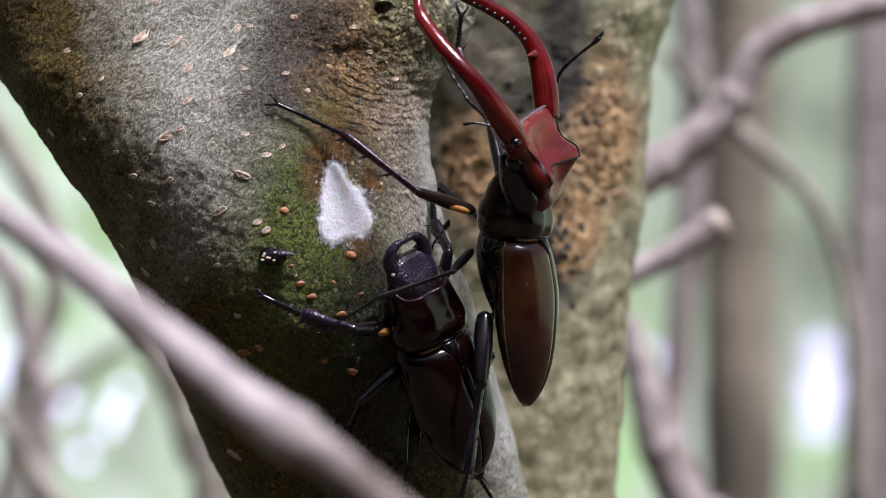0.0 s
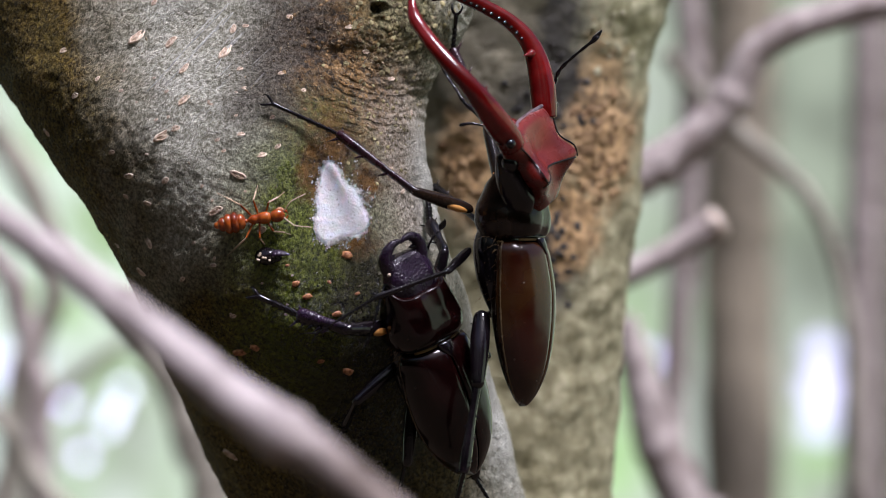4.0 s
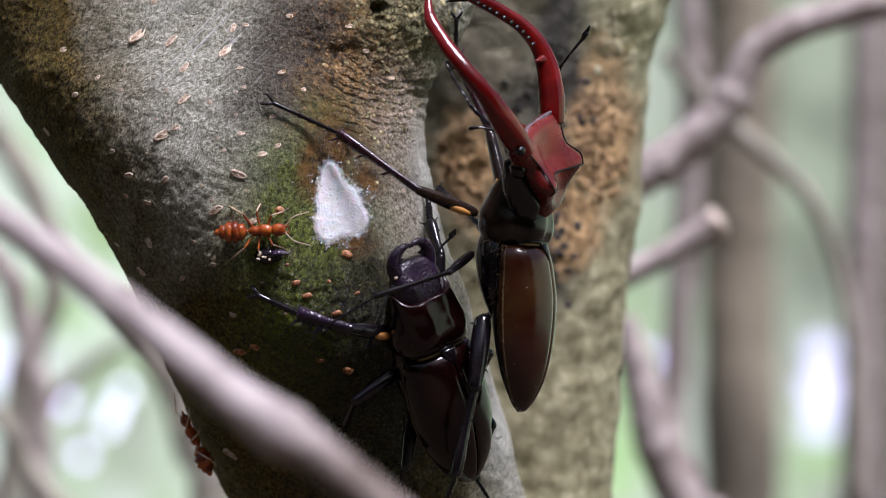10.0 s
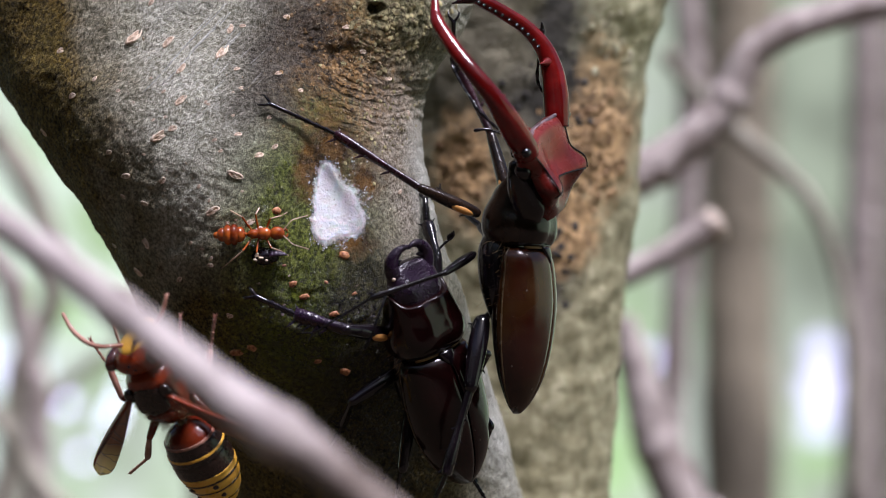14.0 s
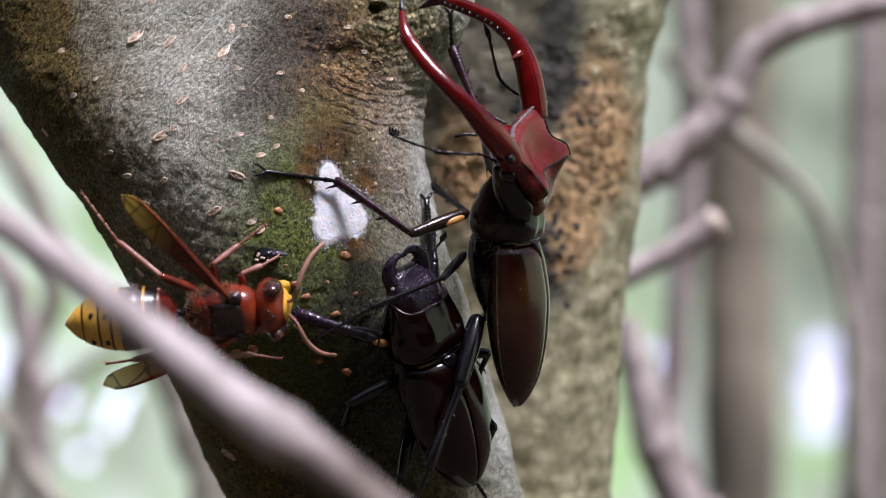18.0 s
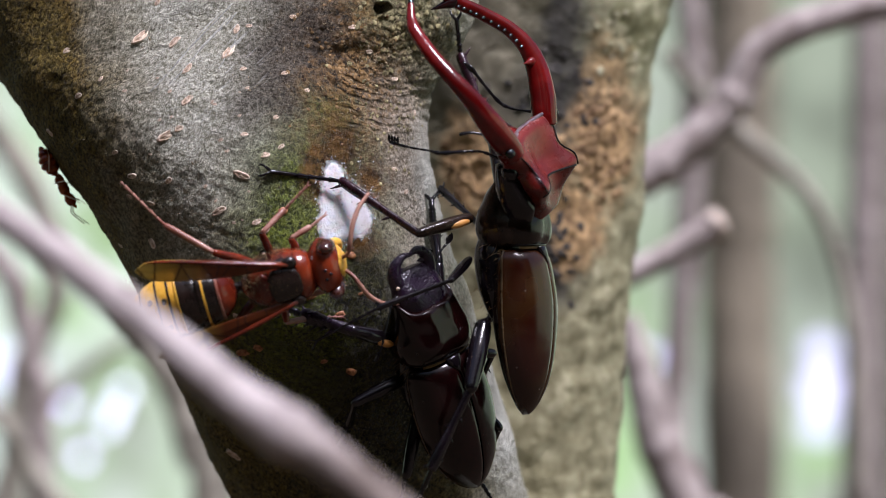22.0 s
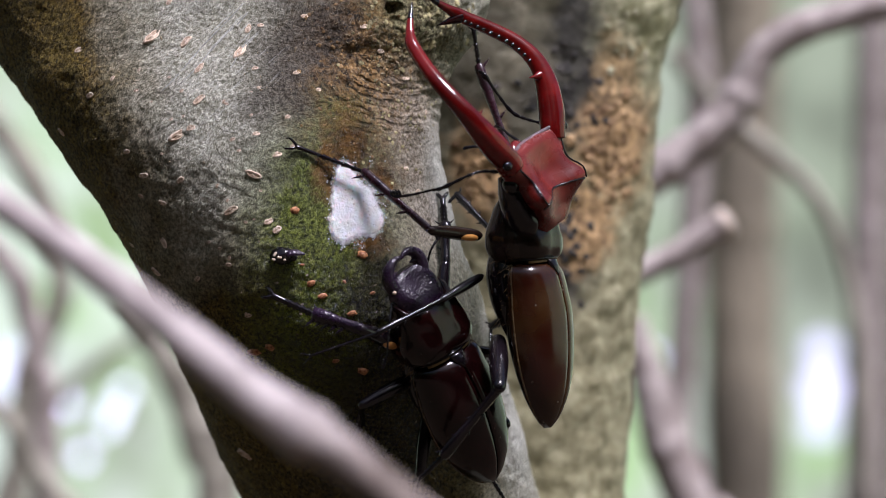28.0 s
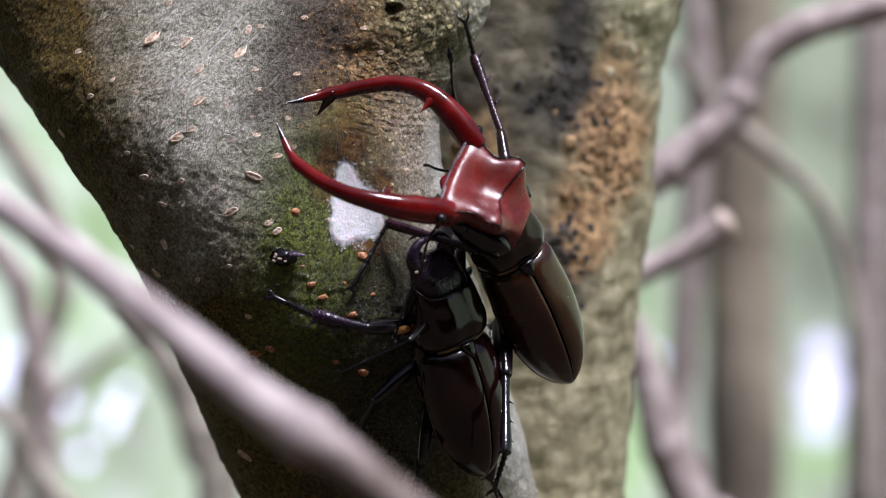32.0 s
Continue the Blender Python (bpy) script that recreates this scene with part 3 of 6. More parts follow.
TRUNK_ROWS = [(-9000, -4200, -3700), (-2500, -1300, -560), (-900, -520, 330), (-350, -270, 650), (-120, -165, 812), (-50, -125, 838), (0, -95, 838),
              (60, -50, 812), (110, -18, 772), (150, 8, 760), (200, 45, 757), (290, 105, 764), (400, 182, 788), (520, 245, 830), (680, 318, 880),
              (800, 372, 916), (882, 410, 934), (1100, 480, 985), (1600, 560, 1080), (3000, 620, 1180), (12500, 560, 1260)]
BACK_ROWS = [(-9000, 2400, 2560), (-2500, 1150, 1540), (-400, 790, 1262), (-100, 725, 1215), (0, 710, 1192), (150, 690, 1152), (400, 690, 1130), (600, 710, 1110),
             (880, 720, 1088), (1200, 710, 1080), (2000, 680, 1130), (3200, 620, 1180), (12500, 600, 1240)]


def trunk(name, rows, depth, around, step, relief, material, label, lean):
    thing = new(name)
    rings = trunk_rings(rows, depth, around, step, relief, lean)
    bm = skin(rings)
    ob = part("bark", bm, material, thing, scale=1)
    tagged(thing, label, "tree trunk", kind="")
    return thing, ob


forest_floor()
backdrop()
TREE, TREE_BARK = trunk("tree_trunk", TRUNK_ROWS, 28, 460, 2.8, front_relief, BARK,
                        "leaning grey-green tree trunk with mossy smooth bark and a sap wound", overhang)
BACK_TREE, BACK_BARK = trunk("tree_trunk", BACK_ROWS, 102, 120, 8, back_relief, BARK_BACK,
                             "mottled second tree stem with orange decay behind the sap tree", lambda d: 0.0)

from mathutils.bvhtree import BVHTree


def tree_of(ob):
    me = ob.data
    return BVHTree.FromPolygons([v.co.copy() for v in me.vertices], [tuple(p.vertices) for p in me.polygons])


TREE_FACES, BACK_FACES = tree_of(TREE_BARK), tree_of(BACK_BARK)


def on_bark(across, down, faces=None):
    """The place on the bark behind a plan-sheet mark, and the way out of the bark there."""
    eye = Vector((0, -REACH, EYE_HEIGHT))
    hit, normal, _, _ = (faces or TREE_FACES).ray_cast(eye, (spot(across, down) - eye).normalized())
    if hit is None:
        return spot(across, down, 28), Vector((0, -1, 0))
    if normal.y > 0:
        normal = -normal
    return hit, normal


def branch(pts, behind, material, name, label, category="branch", rough=0.12, n=20, cut=False, per=8, knots=()):
    """A branch through plan-sheet marks (across, down, radius[, behind])."""
    line = []
    for q in pts:
        d = q[3] if len(q) > 3 else behind
        p = spot(q[0], q[1], d)
        line.append((*p, q[2] * TENTH * (1 + d * 0.001 / REACH)))
    thing = new(name)
    part("bark", tube(line, n, per, rough=rough), material, thing, scale=1)
    tagged(thing, label, category)
    for where, size in knots:
        a = line[where]
        k = Vector((where * 3.1, size, 1))
        bm = ball((0, 0, 0), (a[3] * 1.02, a[3] * 1.02, a[3] * 1.02), u=16, v=12)
        for v in bm.verts:
            v.co *= size * (1 + 0.16 * noise.noise(v.co * (2.2 / a[3]) + k))
            v.co += Vector(a[:3])
        part("knot", bm, material, thing, scale=1)
    if cut:
        a, b = Vector(line[-2][:3]), Vector(line[-1][:3])
        way = (b - a).normalized()
        r = line[-1][3]
        part("cut_end", tube([(*(b - way * r * 0.2), r * 1.02), (*(b + way * r * 0.45), r * 1.0), (*(b + way * r * 0.6), r * 0.6)], n, 3), CUT, thing,
             "pale sawn end", scale=1)
    return thing


# branches before and behind the trunk
branch([(-700, -60, 31, -120), (-300, 165, 30, -130), (-40, 354, 30, -140), (120, 464, 32, -144), (300, 604, 36, -148), (430, 708, 40, -150), (510, 764, 46, -151),
        (580, 810, 38, -152), (700, 910, 36, -154), (1000, 1180, 38, -158), (1700, 2200, 42, -165)], -145, FRONT_TWIG,
       "branch", "smooth pale brown branch crossing close before the trunk", knots=((6, 1.08), (3, 1.03)))
branch([(2300, -60, 20), (1700, -8, 25), (1590, 5, 27), (1480, 28, 29), (1390, 58, 31), (1335, 100, 31), (1298, 175, 33), (1240, 240, 36), (1170, 292, 38), (1100, 330, 40), (1000, 390, 40)],
       300, TWIG, "branch", "bent pale brown branch beside the back stem", knots=((6, 1.12), (8, 1.06)))
branch([(1000, 520, 26), (1110, 486, 24), (1180, 452, 24), (1240, 416, 26), (1268, 398, 27)], 290, TWIG, "branch", "short sawn-off branch stub with a pale end", cut=True)
branch([(1180, 90, 14), (1240, 170, 16), (1330, 250, 16), (1420, 330, 15), (1475, 430, 14), (1510, 600, 13), (1520, 900, 13)], 520, TWIG_GREY, "twig", "thin grey-brown twig hanging behind the branches", "twig", knots=((2, 1.12), (4, 1.12)))
branch([(1215, -300, 24), (1222, 0, 24), (1232, 200, 26), (1215, 420, 25), (1200, 640, 24), (1190, 1000, 25), (1190, 3000, 30), (1180, 9000, 40)], 640, TWIG, "sapling", "slender upright pale sapling stem", "sapling", knots=((2, 1.08), (3, 1.06)))
branch([(1105, 560, 22), (1140, 680, 34), (1170, 790, 42), (1215, 900, 46), (1330, 1300, 50), (1400, 4000, 60)], 420, TWIG, "branch", "pinkish brown leaning branch low beside the back stem", knots=((2, 1.05),))
branch([(1318, -900, 62), (1310, 0, 66), (1305, 400, 68), (1312, 900, 72), (1320, 2000, 84), (1325, 3400, 110)], 1900, TRUNK_FAR, "tree_trunk", "grey-brown tree trunk standing further back", "tree trunk", knots=((1, 1.03), (2, 1.03)))
branch([(1520, -900, 26), (1535, 0, 28), (1530, 400, 30), (1520, 882, 34), (1500, 3000, 40), (1490, 5000, 44)], 1100, TWIG, "sapling", "slender upright pale sapling stem", "sapling", knots=((2, 1.08), (3, 1.06)))
branch([(1570, -600, 40), (1580, 100, 40), (1584, 500, 42), (1575, 1500, 46), (1570, 3000, 60)], 2600, TWIG_GREY, "tree_trunk", "slim grey tree trunk far back", "tree trunk", knots=((2, 1.04),))
branch([(-300, -200, 20), (-60, 160, 22), (40, 300, 24), (90, 420, 22), (100, 520, 22), (60, 640, 22), (20, 900, 24), (-100, 3200, 40)], 700, TWIG_GREY, "sapling", "grey slender sapling leaning behind the trunk", "sapling", knots=((2, 1.08),))
branch([(-400, 100, 18), (-20, 440, 22), (40, 560, 22), (60, 660, 22), (72, 900, 24), (60, 3000, 40)], 560, TWIG, "sapling", "pale pinkish sapling leaning behind the trunk", "sapling", knots=((3, 1.08),))
branch([(-200, 560, 16), (0, 740, 16), (70, 850, 18), (150, 930, 22), (500, 1200, 24), (800, 2600, 30)], 480, TWIG_GREY, "branch", "low brown branch behind the trunk", knots=((2, 1.08),))
branch([(210, 520, 24), (300, 660, 30), (350, 800, 36), (380, 920, 40), (440, 3000, 60)], 620, TWIG_GREY, "branch", "grey-brown limb rising behind the trunk", knots=((2, 1.05),))
branch([(300, 250, 8), (250, 560, 10), (170, 640, 10), (60, 760, 14), (-60, 1100, 18), (-300, 2600, 26)], 800, TWIG_GREY, "twig", "thin grey twig slanting behind the trunk", "twig", knots=((2, 1.15),))


# corky grains on the bark
def lenticel_mesh(kind, slim):
    """A corky bean: a pale raised rim, a sunken ring and two lips with a slit between them."""
    bm = bmesh.new()
    rows, around = 7, 18
    centre = bm.verts.new((0, 0, 0.12))
    rings = []
    for i in range(1, rows + 1):
        r = i / rows
        ring = []
        for k in range(around):
            q = 2 * math.pi * k / around
            x, y = r * math.cos(q), r * math.sin(q)
            z = 0.17 * math.sqrt(max(1 - r * r, 0)) + 0.07 * math.exp(-((r - 0.82) / 0.12) ** 2) - 0.06 * math.exp(-((r - 0.58) / 0.12) ** 2)
            z -= 0.13 * math.exp(-(y / 0.13) ** 2) * (r < 0.75)
            w = Vector((kind, kind * 0.7, 1))
            c = Vector((x, y, 0))
            z += 0.06 * noise.noise(c * 3 + w)
            edge = 1 + 0.16 * noise.noise(c * 1.8 + w)
            ring.append(bm.verts.new((0.5 * x * edge, (0.5 * y * edge + 0.06 * math.sin(x * 2.5 + kind)) * slim, (z - (0.06 if i == rows else 0)) * 0.55)))
        rings.append(ring)
    for k in range(around):
        bm.faces.new((centre, rings[0][k], rings[0][(k + 1) % around]))
    for i, (a, b) in enumerate(zip(rings, rings[1:])):
        for k in range(around):
            f = bm.faces.new((a[k], b[k], b[(k + 1) % around], a[(k + 1) % around]))
            f.material_index = 1 if i == 3 or (i < 3 and k % 9 in (0, 8)) else 0
    for f in bm.faces:
        f.smooth = True
    me = bpy.data.meshes.new("lenticel")
    bm.to_mesh(me)
    bm.free()
    return me


LENTICEL_MESHES = []
for kind in range(6):
    me = lenticel_mesh(kind * 2.7, (0.62, 0.5, 0.38)[kind % 3])
    me.materials.append(LENTICEL), me.materials.append(LENTICEL_CORE)
    LENTICEL_MESHES.append(me)


def crumb_mesh(kind):
    bm = bmesh.new()
    bmesh.ops.create_icosphere(bm, subdivisions=2, radius=0.5)
    for v in bm.verts:
        k = 1 + 0.55 * noise.noise(v.co * 2.6 + Vector((kind, 2, 1)))
        v.co = Vector((v.co.x * k, v.co.y * 0.7 * k, v.co.z * 0.4 * k))
    me = bpy.data.meshes.new("sap_crumb")
    bm.to_mesh(me)
    bm.free()
    me.materials.append(RUSTY)
    me.polygons.foreach_set("use_smooth", [True] * len(me.polygons))
    return me


CRUMBS = [crumb_mesh(k * 3.1) for k in range(4)]


def lenticel(across, down, length, lean, rusty=False, kind=0):
    p, out = on_bark(across, down)
    kind = kind % 2 * 3 + (2 if length > 28 else 1 if length > 20 else 0)
    ob = new("sap_crumb", CRUMBS[int(across) % 4]) if rusty else new("lenticel", LENTICEL_MESHES[kind])
    ob.parent = TREE
    a = radians(lean)
    x = Vector((math.cos(a), 0, math.sin(a)))
    x = (x - out * x.dot(out)).normalized()
    m = Matrix((x, out.cross(x), out)).transposed().to_4x4()
    m.translation = p
    ob.matrix_basis = m @ Matrix.Diagonal((length * TENTH * 0.9,) * 3 + (1,))
    return ob


for i, row in enumerate(((429, 310, 36, -25), (389, 374, 34, 28), (333, 122, 30, 50), (333, 178, 34, 42), (296, 240, 44, 30), (318, 228, 20, 20), (250, 66, 46, 45),
                         (456, 393, 22, 25), (471, 408, 20, 25), (471, 275, 20, 20), (499, 260, 16, 25), (432, 122, 14, 20), (440, 156, 12, 0), (490, 208, 14, 25),
                         (442, 46, 14, 0), (420, 52, 24, 70), (406, 92, 44, 60), (434, 238, 16, 10), (392, 248, 12, 10), (270, 428, 34, -60), (300, 320, 18, 30),
                         (268, 360, 22, 10), (235, 312, 30, 12), (230, 348, 14, -20), (330, 495, 16, 40), (257, 482, 26, -20), (215, 435, 16, 0), (415, 805, 40, -30),
                         (480, 720, 12, 0), (310, 75, 34, 50), (280, 5, 16, 40), (350, 430, 12, 20), (385, 470, 14, 0), (140, 170, 18, 20), (90, 235, 24, -5),
                         (120, 90, 18, 20), (180, 140, 14, 40), (205, 270, 16, 20), (420, 560, 16, 20), (505, 130, 14, 10), (545, 160, 14, 20), (365, 330, 10, 60),
                         (520, 30, 16, 0), (625, 48, 18, 10), (655, 92, 16, -10), (700, 140, 16, 20), (735, 200, 14, 60), (700, 300, 14, 0), (720, 340, 14, 10))):
    lenticel(*row, kind=i)
for i, row in enumerate(((552, 525, 17, 10), (531, 503, 17, 20), (604, 556, 18, 10), (432, 624, 26, 15), (458, 616, 20, 10), (590, 500, 9, 0), (516, 470, 8, 0), (640, 520, 10, 20), (622, 452, 22, 10), (502, 374, 20, 30), (622, 658, 22, 5), (575, 640, 14, 0))):
    lenticel(row[0], row[1], row[2] * 1.05, row[3], rusty=True, kind=i)


chips = random.Random(31)
for i in range(26):
    d = chips.uniform(120, 560)
    lenticel(chips.uniform(150 + 0.42 * d, 380 + 0.3 * d), d, chips.uniform(6, 11), chips.uniform(-30, 60), kind=i)


# long pale scrapes in the bark
for a0, d0, a1, d1, r in ((268, 162, 412, 6, 0.12), (300, 150, 420, 22, 0.06), (388, 122, 418, 70, 0.10)):
    line = []
    for k in range(13):
        f = k / 12
        p, out = on_bark(a0 + (a1 - a0) * f + 1.5 * math.sin(f * 9), d0 + (d1 - d0) * f)
        line.append((*(p + out * 0.00002), r * 0.001 * (0.25 + math.sin(math.pi * f) * (0.8 + 0.3 * math.sin(f * 23)))))
    part("scrape", tube(line, 6, 2), SCRAPE, TREE, scale=1)


# froth at the sap wound
def froth():
    thing = tagged(new("sap_froth"), "white frothy sap bubbling from the wound in the bark", "sap froth")
    # the plane that fits the bark round the wound
    marks = [(x, z, on_bark(612 + 10 * x, 365 - 10 * z)[0].y) for x in range(-5, 6) for z in range(-8, 9)]
    fit = np.linalg.lstsq(np.array([(x, z, 1.0) for x, z, y in marks]), np.array([y for x, z, y in marks]), rcond=None)[0]

    def swell(x, z):
        """How full of froth a place is: a broad body with a tail above it and thin lobes below."""
        f = 0.0
        for cx, cz, rx, rz, lean in ((0.5, -0.5, 4.0, 5.0, 4), (-2.0, 4.8, 1.5, 3.4, 8), (-2.6, -4.2, 2.0, 2.2, 0), (-2.4, 1.0, 1.6, 3.5, 0), (2.4, -3.0, 1.8, 1.8, 0)):
            c, s = math.cos(radians(lean)), math.sin(radians(lean))
            u, v = (x - cx) * c + (z - cz) * s, (z - cz) * c - (x - cx) * s
            f += 1 / (1 + ((u / rx) ** 2 + (v / rz) ** 2) ** 2.0)
        f += (1.05 - min(f, 1.0)) * (0.4 * noise.noise(Vector((x, z, 2)) * 0.6) + 0.2 * noise.noise(Vector((x, z, 5)) * 1.5))
        return min(f, 1.0)

    def skin_at(x, z, lift=0.0):
        f = swell(x, z)
        h = -0.20 + 0.70 * f + 0.12 * noise.fractal(Vector((x, z, 3)) * 0.45, 1.0, 2.0, 3) + 0.03 * noise.noise(Vector((x, z, 0)) * 2.4)
        y = fit[0] * x + fit[1] * z + fit[2]
        q = on_bark(612 + x * 10, 365 - z * 10)[0]
        deep = min(y * 1000 - h, q.y * 1000 - 0.06)
        return spot(612 + x * 10, 365 - z * 10, deep - lift), f - 0.40

    bm = bmesh.new()
    thin = bm.verts.layers.float.new("thickness")
    step, grid = 0.13, {}
    for i in range(-56, 57):
        for k in range(-75, 90):
            p, h = skin_at(i * step, k * step)
            if h > -0.22:
                grid[i, k] = bm.verts.new(p)
                grid[i, k][thin] = h
    for (i, k), v in grid.items():
        ring = [grid.get(q) for q in ((i, k), (i + 1, k), (i + 1, k + 1), (i, k + 1))]
        if all(ring):
            bm.faces.new(ring)
    part("foam", bm, FOAM, thing, scale=1)
    rnd = random.Random(4)
    bm = bmesh.new()
    made = 0
    while made < 110:
        x, z = rnd.uniform(-6, 6), rnd.uniform(-8, 10)
        p, h = skin_at(x, z, 0.02)
        if -0.12 < h < 0.12:
            made += 1
            bmesh.ops.create_icosphere(bm, subdivisions=2, radius=rnd.choice((0.05, 0.06, 0.08, 0.1, 0.16)) * 0.001, matrix=Matrix.Translation(p))
    part("fine_bubble", bm, BUBBLE, thing, scale=1)["kind"] = "stuff"
    return thing


froth()


# the dark crumb beside the sap: a dead fly's remains
def carrion():
    thing = tagged(new("dead_insect"), "shrivelled blue-black dead insect stuck to the bark", "insect remains")
    p, out = on_bark(484, 455)
    bm = bmesh.new()
    bmesh.ops.create_icosphere(bm, subdivisions=3, radius=1)
    for v in bm.verts:
        d = v.co.copy()
        v.co = Vector((d.x * 2.2, d.y * 1.3, d.z * 1.5)) * (1 + 0.35 * noise.fractal(d * 2.5, 1.0, 2.0, 4))
    part("husk", bm, BLACK, thing)
    part("wing_stub", tube([(0.8, -0.8, 0.5, 0.9), (2.4, -1.0, 0.6, 0.7), (3.9, -1.0, 0.3, 0.15)], 8, 4, flat=0.5), PURPLE, thing)
    rnd = random.Random(8)
    for _ in range(9):
        c = Vector((rnd.uniform(-1.8, 0.3), -1.5, rnd.uniform(-1.0, 0.6)))
        part("crumb", ball(c, (0.3, 0.2, 0.22), u=6, v=4), LENTICEL, thing)
    bm = bmesh.new()
    tube([(-1, -0.6, 1, 0.07), (-2.0, -1.0, 1.8, 0.06), (-2.8, -0.7, 2.4, 0.04)], 5, 3, bm)
    part("leg", bm, BLACK, thing)
    thing.location = p + out * 0.0006
    return thing


carrion()


# loose flakes and crumbs of bark, thickest round the branch scar
def bark_flakes():
    rnd = random.Random(11)
    verts, faces = [], []
    made = 0
    while made < 1300:
        if made % 4 == 0:
            x, z = rnd.uniform(0, 860), rnd.uniform(-20, 900)
        else:
            x, z = rnd.gauss(670, 75), rnd.gauss(105, 75)
        made += 1
        eye = Vector((0, -REACH, EYE_HEIGHT))
        p, out, _, _ = TREE_FACES.ray_cast(eye, (spot(x, z) - eye).normalized())
        if p is None or abs(out.y) < 0.15:
            continue
        out = -out if out.y > 0 else out
        size = rnd.uniform(0.10, 0.30) * (1.7 if rnd.random() < 0.10 else 1) * 0.001
        u = out.orthogonal().normalized()
        u = Matrix.Rotation(rnd.uniform(0, 6.28), 3, out) @ u
        w = out.cross(u)
        long, base = rnd.uniform(0.8, 1.6), len(verts)
        for a, c, h in ((-1, 0, 0.1), (-0.3, 0.5, 0.1), (0.6, 0.42, 0.2), (1, -0.05, 0.15), (0.3, -0.5, 0.1), (-0.5, -0.4, 0.1)):
            verts.append(tuple(p + u * (a * size * long) + w * (c * size * rnd.uniform(0.6, 1.2)) + out * (h * size * rnd.uniform(0, 2) - size * 0.2)))
        verts.append(tuple(p + out * size * rnd.uniform(0.25, 0.7)))
        faces += [(base + k, base + (k + 1) % 6, base + 6) for k in range(6)]
    me = bpy.data.meshes.new("bark_flake")
    me.from_pydata(verts, [], faces)
    me.materials.append(FLAKE)
    ob = new("bark_flake", me)
    ob.parent = TREE
    ob["kind"] = "stuff"


bark_flakes()


def lumps(name, parent, faces, count, box, size, material, seed):
    """Rough crumbs pressed against a stem, joined."""
    rnd = random.Random(seed)
    verts, polys = [], []
    proto = bmesh.new()
    bmesh.ops.create_icosphere(proto, subdivisions=2, radius=1)
    pv, pf = [v.co.copy() for v in proto.verts], [[v.index for v in f.verts] for f in proto.faces]
    proto.free()
    eye = Vector((0, -REACH, EYE_HEIGHT))
    for _ in range(count):
        x, z = rnd.gauss(box[0], box[2]), rnd.gauss(box[1], box[3])
        p, out, _, _ = faces.ray_cast(eye, (spot(x, z) - eye).normalized())
        if p is None:
            continue
        base, r = len(verts), rnd.uniform(0.3, 1.0) * size * 0.001
        k = Vector((rnd.uniform(0, 90), 0, 0))
        out = out.normalized()
        verts += [tuple(p + (q - out * (0.65 * q.dot(out))) * r * (1 + 0.5 * noise.noise(q * 1.7 + k))) for q in pv]
        polys += [[base + i for i in f] for f in pf]
    me = bpy.data.meshes.new(name)
    me.from_pydata(verts, [], polys)
    me.materials.append(material)
    ob = new(name, me)
    ob.parent = parent
    ob["kind"] = "stuff"
    return ob


ROT = plain("orange_rotten_wood", (0.16, 0.09, 0.04), (0.52, 0.34, 0.17), 260, 0.85, 0.6, 0.0006)
DARK_CRUST = plain("black_sooty_crust", (0.02, 0.018, 0.016), (0.07, 0.06, 0.05), 200, 0.85, 0.6, 0.0006)
MOSSY = plain("mossy_bark_crumb", (0.06, 0.045, 0.015), (0.46, 0.40, 0.20), 420, 0.85, 0.6, 0.0003)
BROWN_CRUMB = plain("brown_bark_crumb", (0.04, 0.02, 0.007), (0.36, 0.22, 0.09), 420, 0.8, 0.6, 0.0003)
lumps("bark_crumb", TREE, TREE_FACES, 170, (735, 60, 55, 45), 0.62, MOSSY, 31)["label"] = "crumbling mossy bark on the branch scar"
lumps("bark_crumb", TREE, TREE_FACES, 130, (610, 120, 40, 60), 0.45, BROWN_CRUMB, 32)["label"] = "crumbling brown bark beside the branch scar"
lumps("bark_crumb", TREE, TREE_FACES, 90, (700, 220, 40, 60), 0.4, MOSSY, 33)["label"] = "pale crumbs in the folded bark"
lumps("decay_crumb", BACK_TREE, BACK_FACES, 110, (1058, 270, 30, 45), 1.3, ROT, 21)["label"] = "crumbly orange decayed wood"
lumps("decay_crumb", BACK_TREE, BACK_FACES, 40, (830, 300, 22, 30), 1.2, ROT, 22)["label"] = "crumbly orange decayed wood"
lumps("black_crust", BACK_TREE, BACK_FACES, 50, (985, 445, 20, 40), 1.0, DARK_CRUST, 23)["label"] = "black sooty crust"
lumps("black_crust", BACK_TREE, BACK_FACES, 60, (1000, 160, 40, 45), 1.0, DARK_CRUST, 24)["label"] = "black sooty crust"
lumps("lichen", BACK_TREE, BACK_FACES, 30, (1100, 70, 22, 35), 1.0, plain("pale_lichen", (0.3, 0.28, 0.16), (0.6, 0.56, 0.38), 300, 0.85, 0.5, 0.0004), 25)["label"] = "pale yellowish lichen"


# ---- the creatures, each in its own space: x its right, y its front, z its back, millimetres ----
def half_shell(stations, side, n=18, power=2.05, thick=0.35, per=6):
    """One wing case: an arched shell from the middle seam down to the side edge."""
    rings = []
    for y, w, top, edge in curve_points(stations, per):
        outer, inner = [], []
        for k in range(n):
            q = radians(88 - 100 * k / (n - 1))
            c, s = max(math.cos(q), 0.0), math.sin(q)
            x = 0.03 + c ** (2 / power) * w
            z = edge + math.copysign(abs(s) ** (2 / power), s) * (top - edge)
            if k == 0:
                z -= 0.05
            if k >= n - 3:
                x += 0.05 * (k - n + 4)
            outer.append(Vector((side * x, y, z)))
            inner.append(Vector((side * max(x - thick, 0.02), y, z - thick)))
        rings.append(outer + inner[::-1])
    return skin(rings)


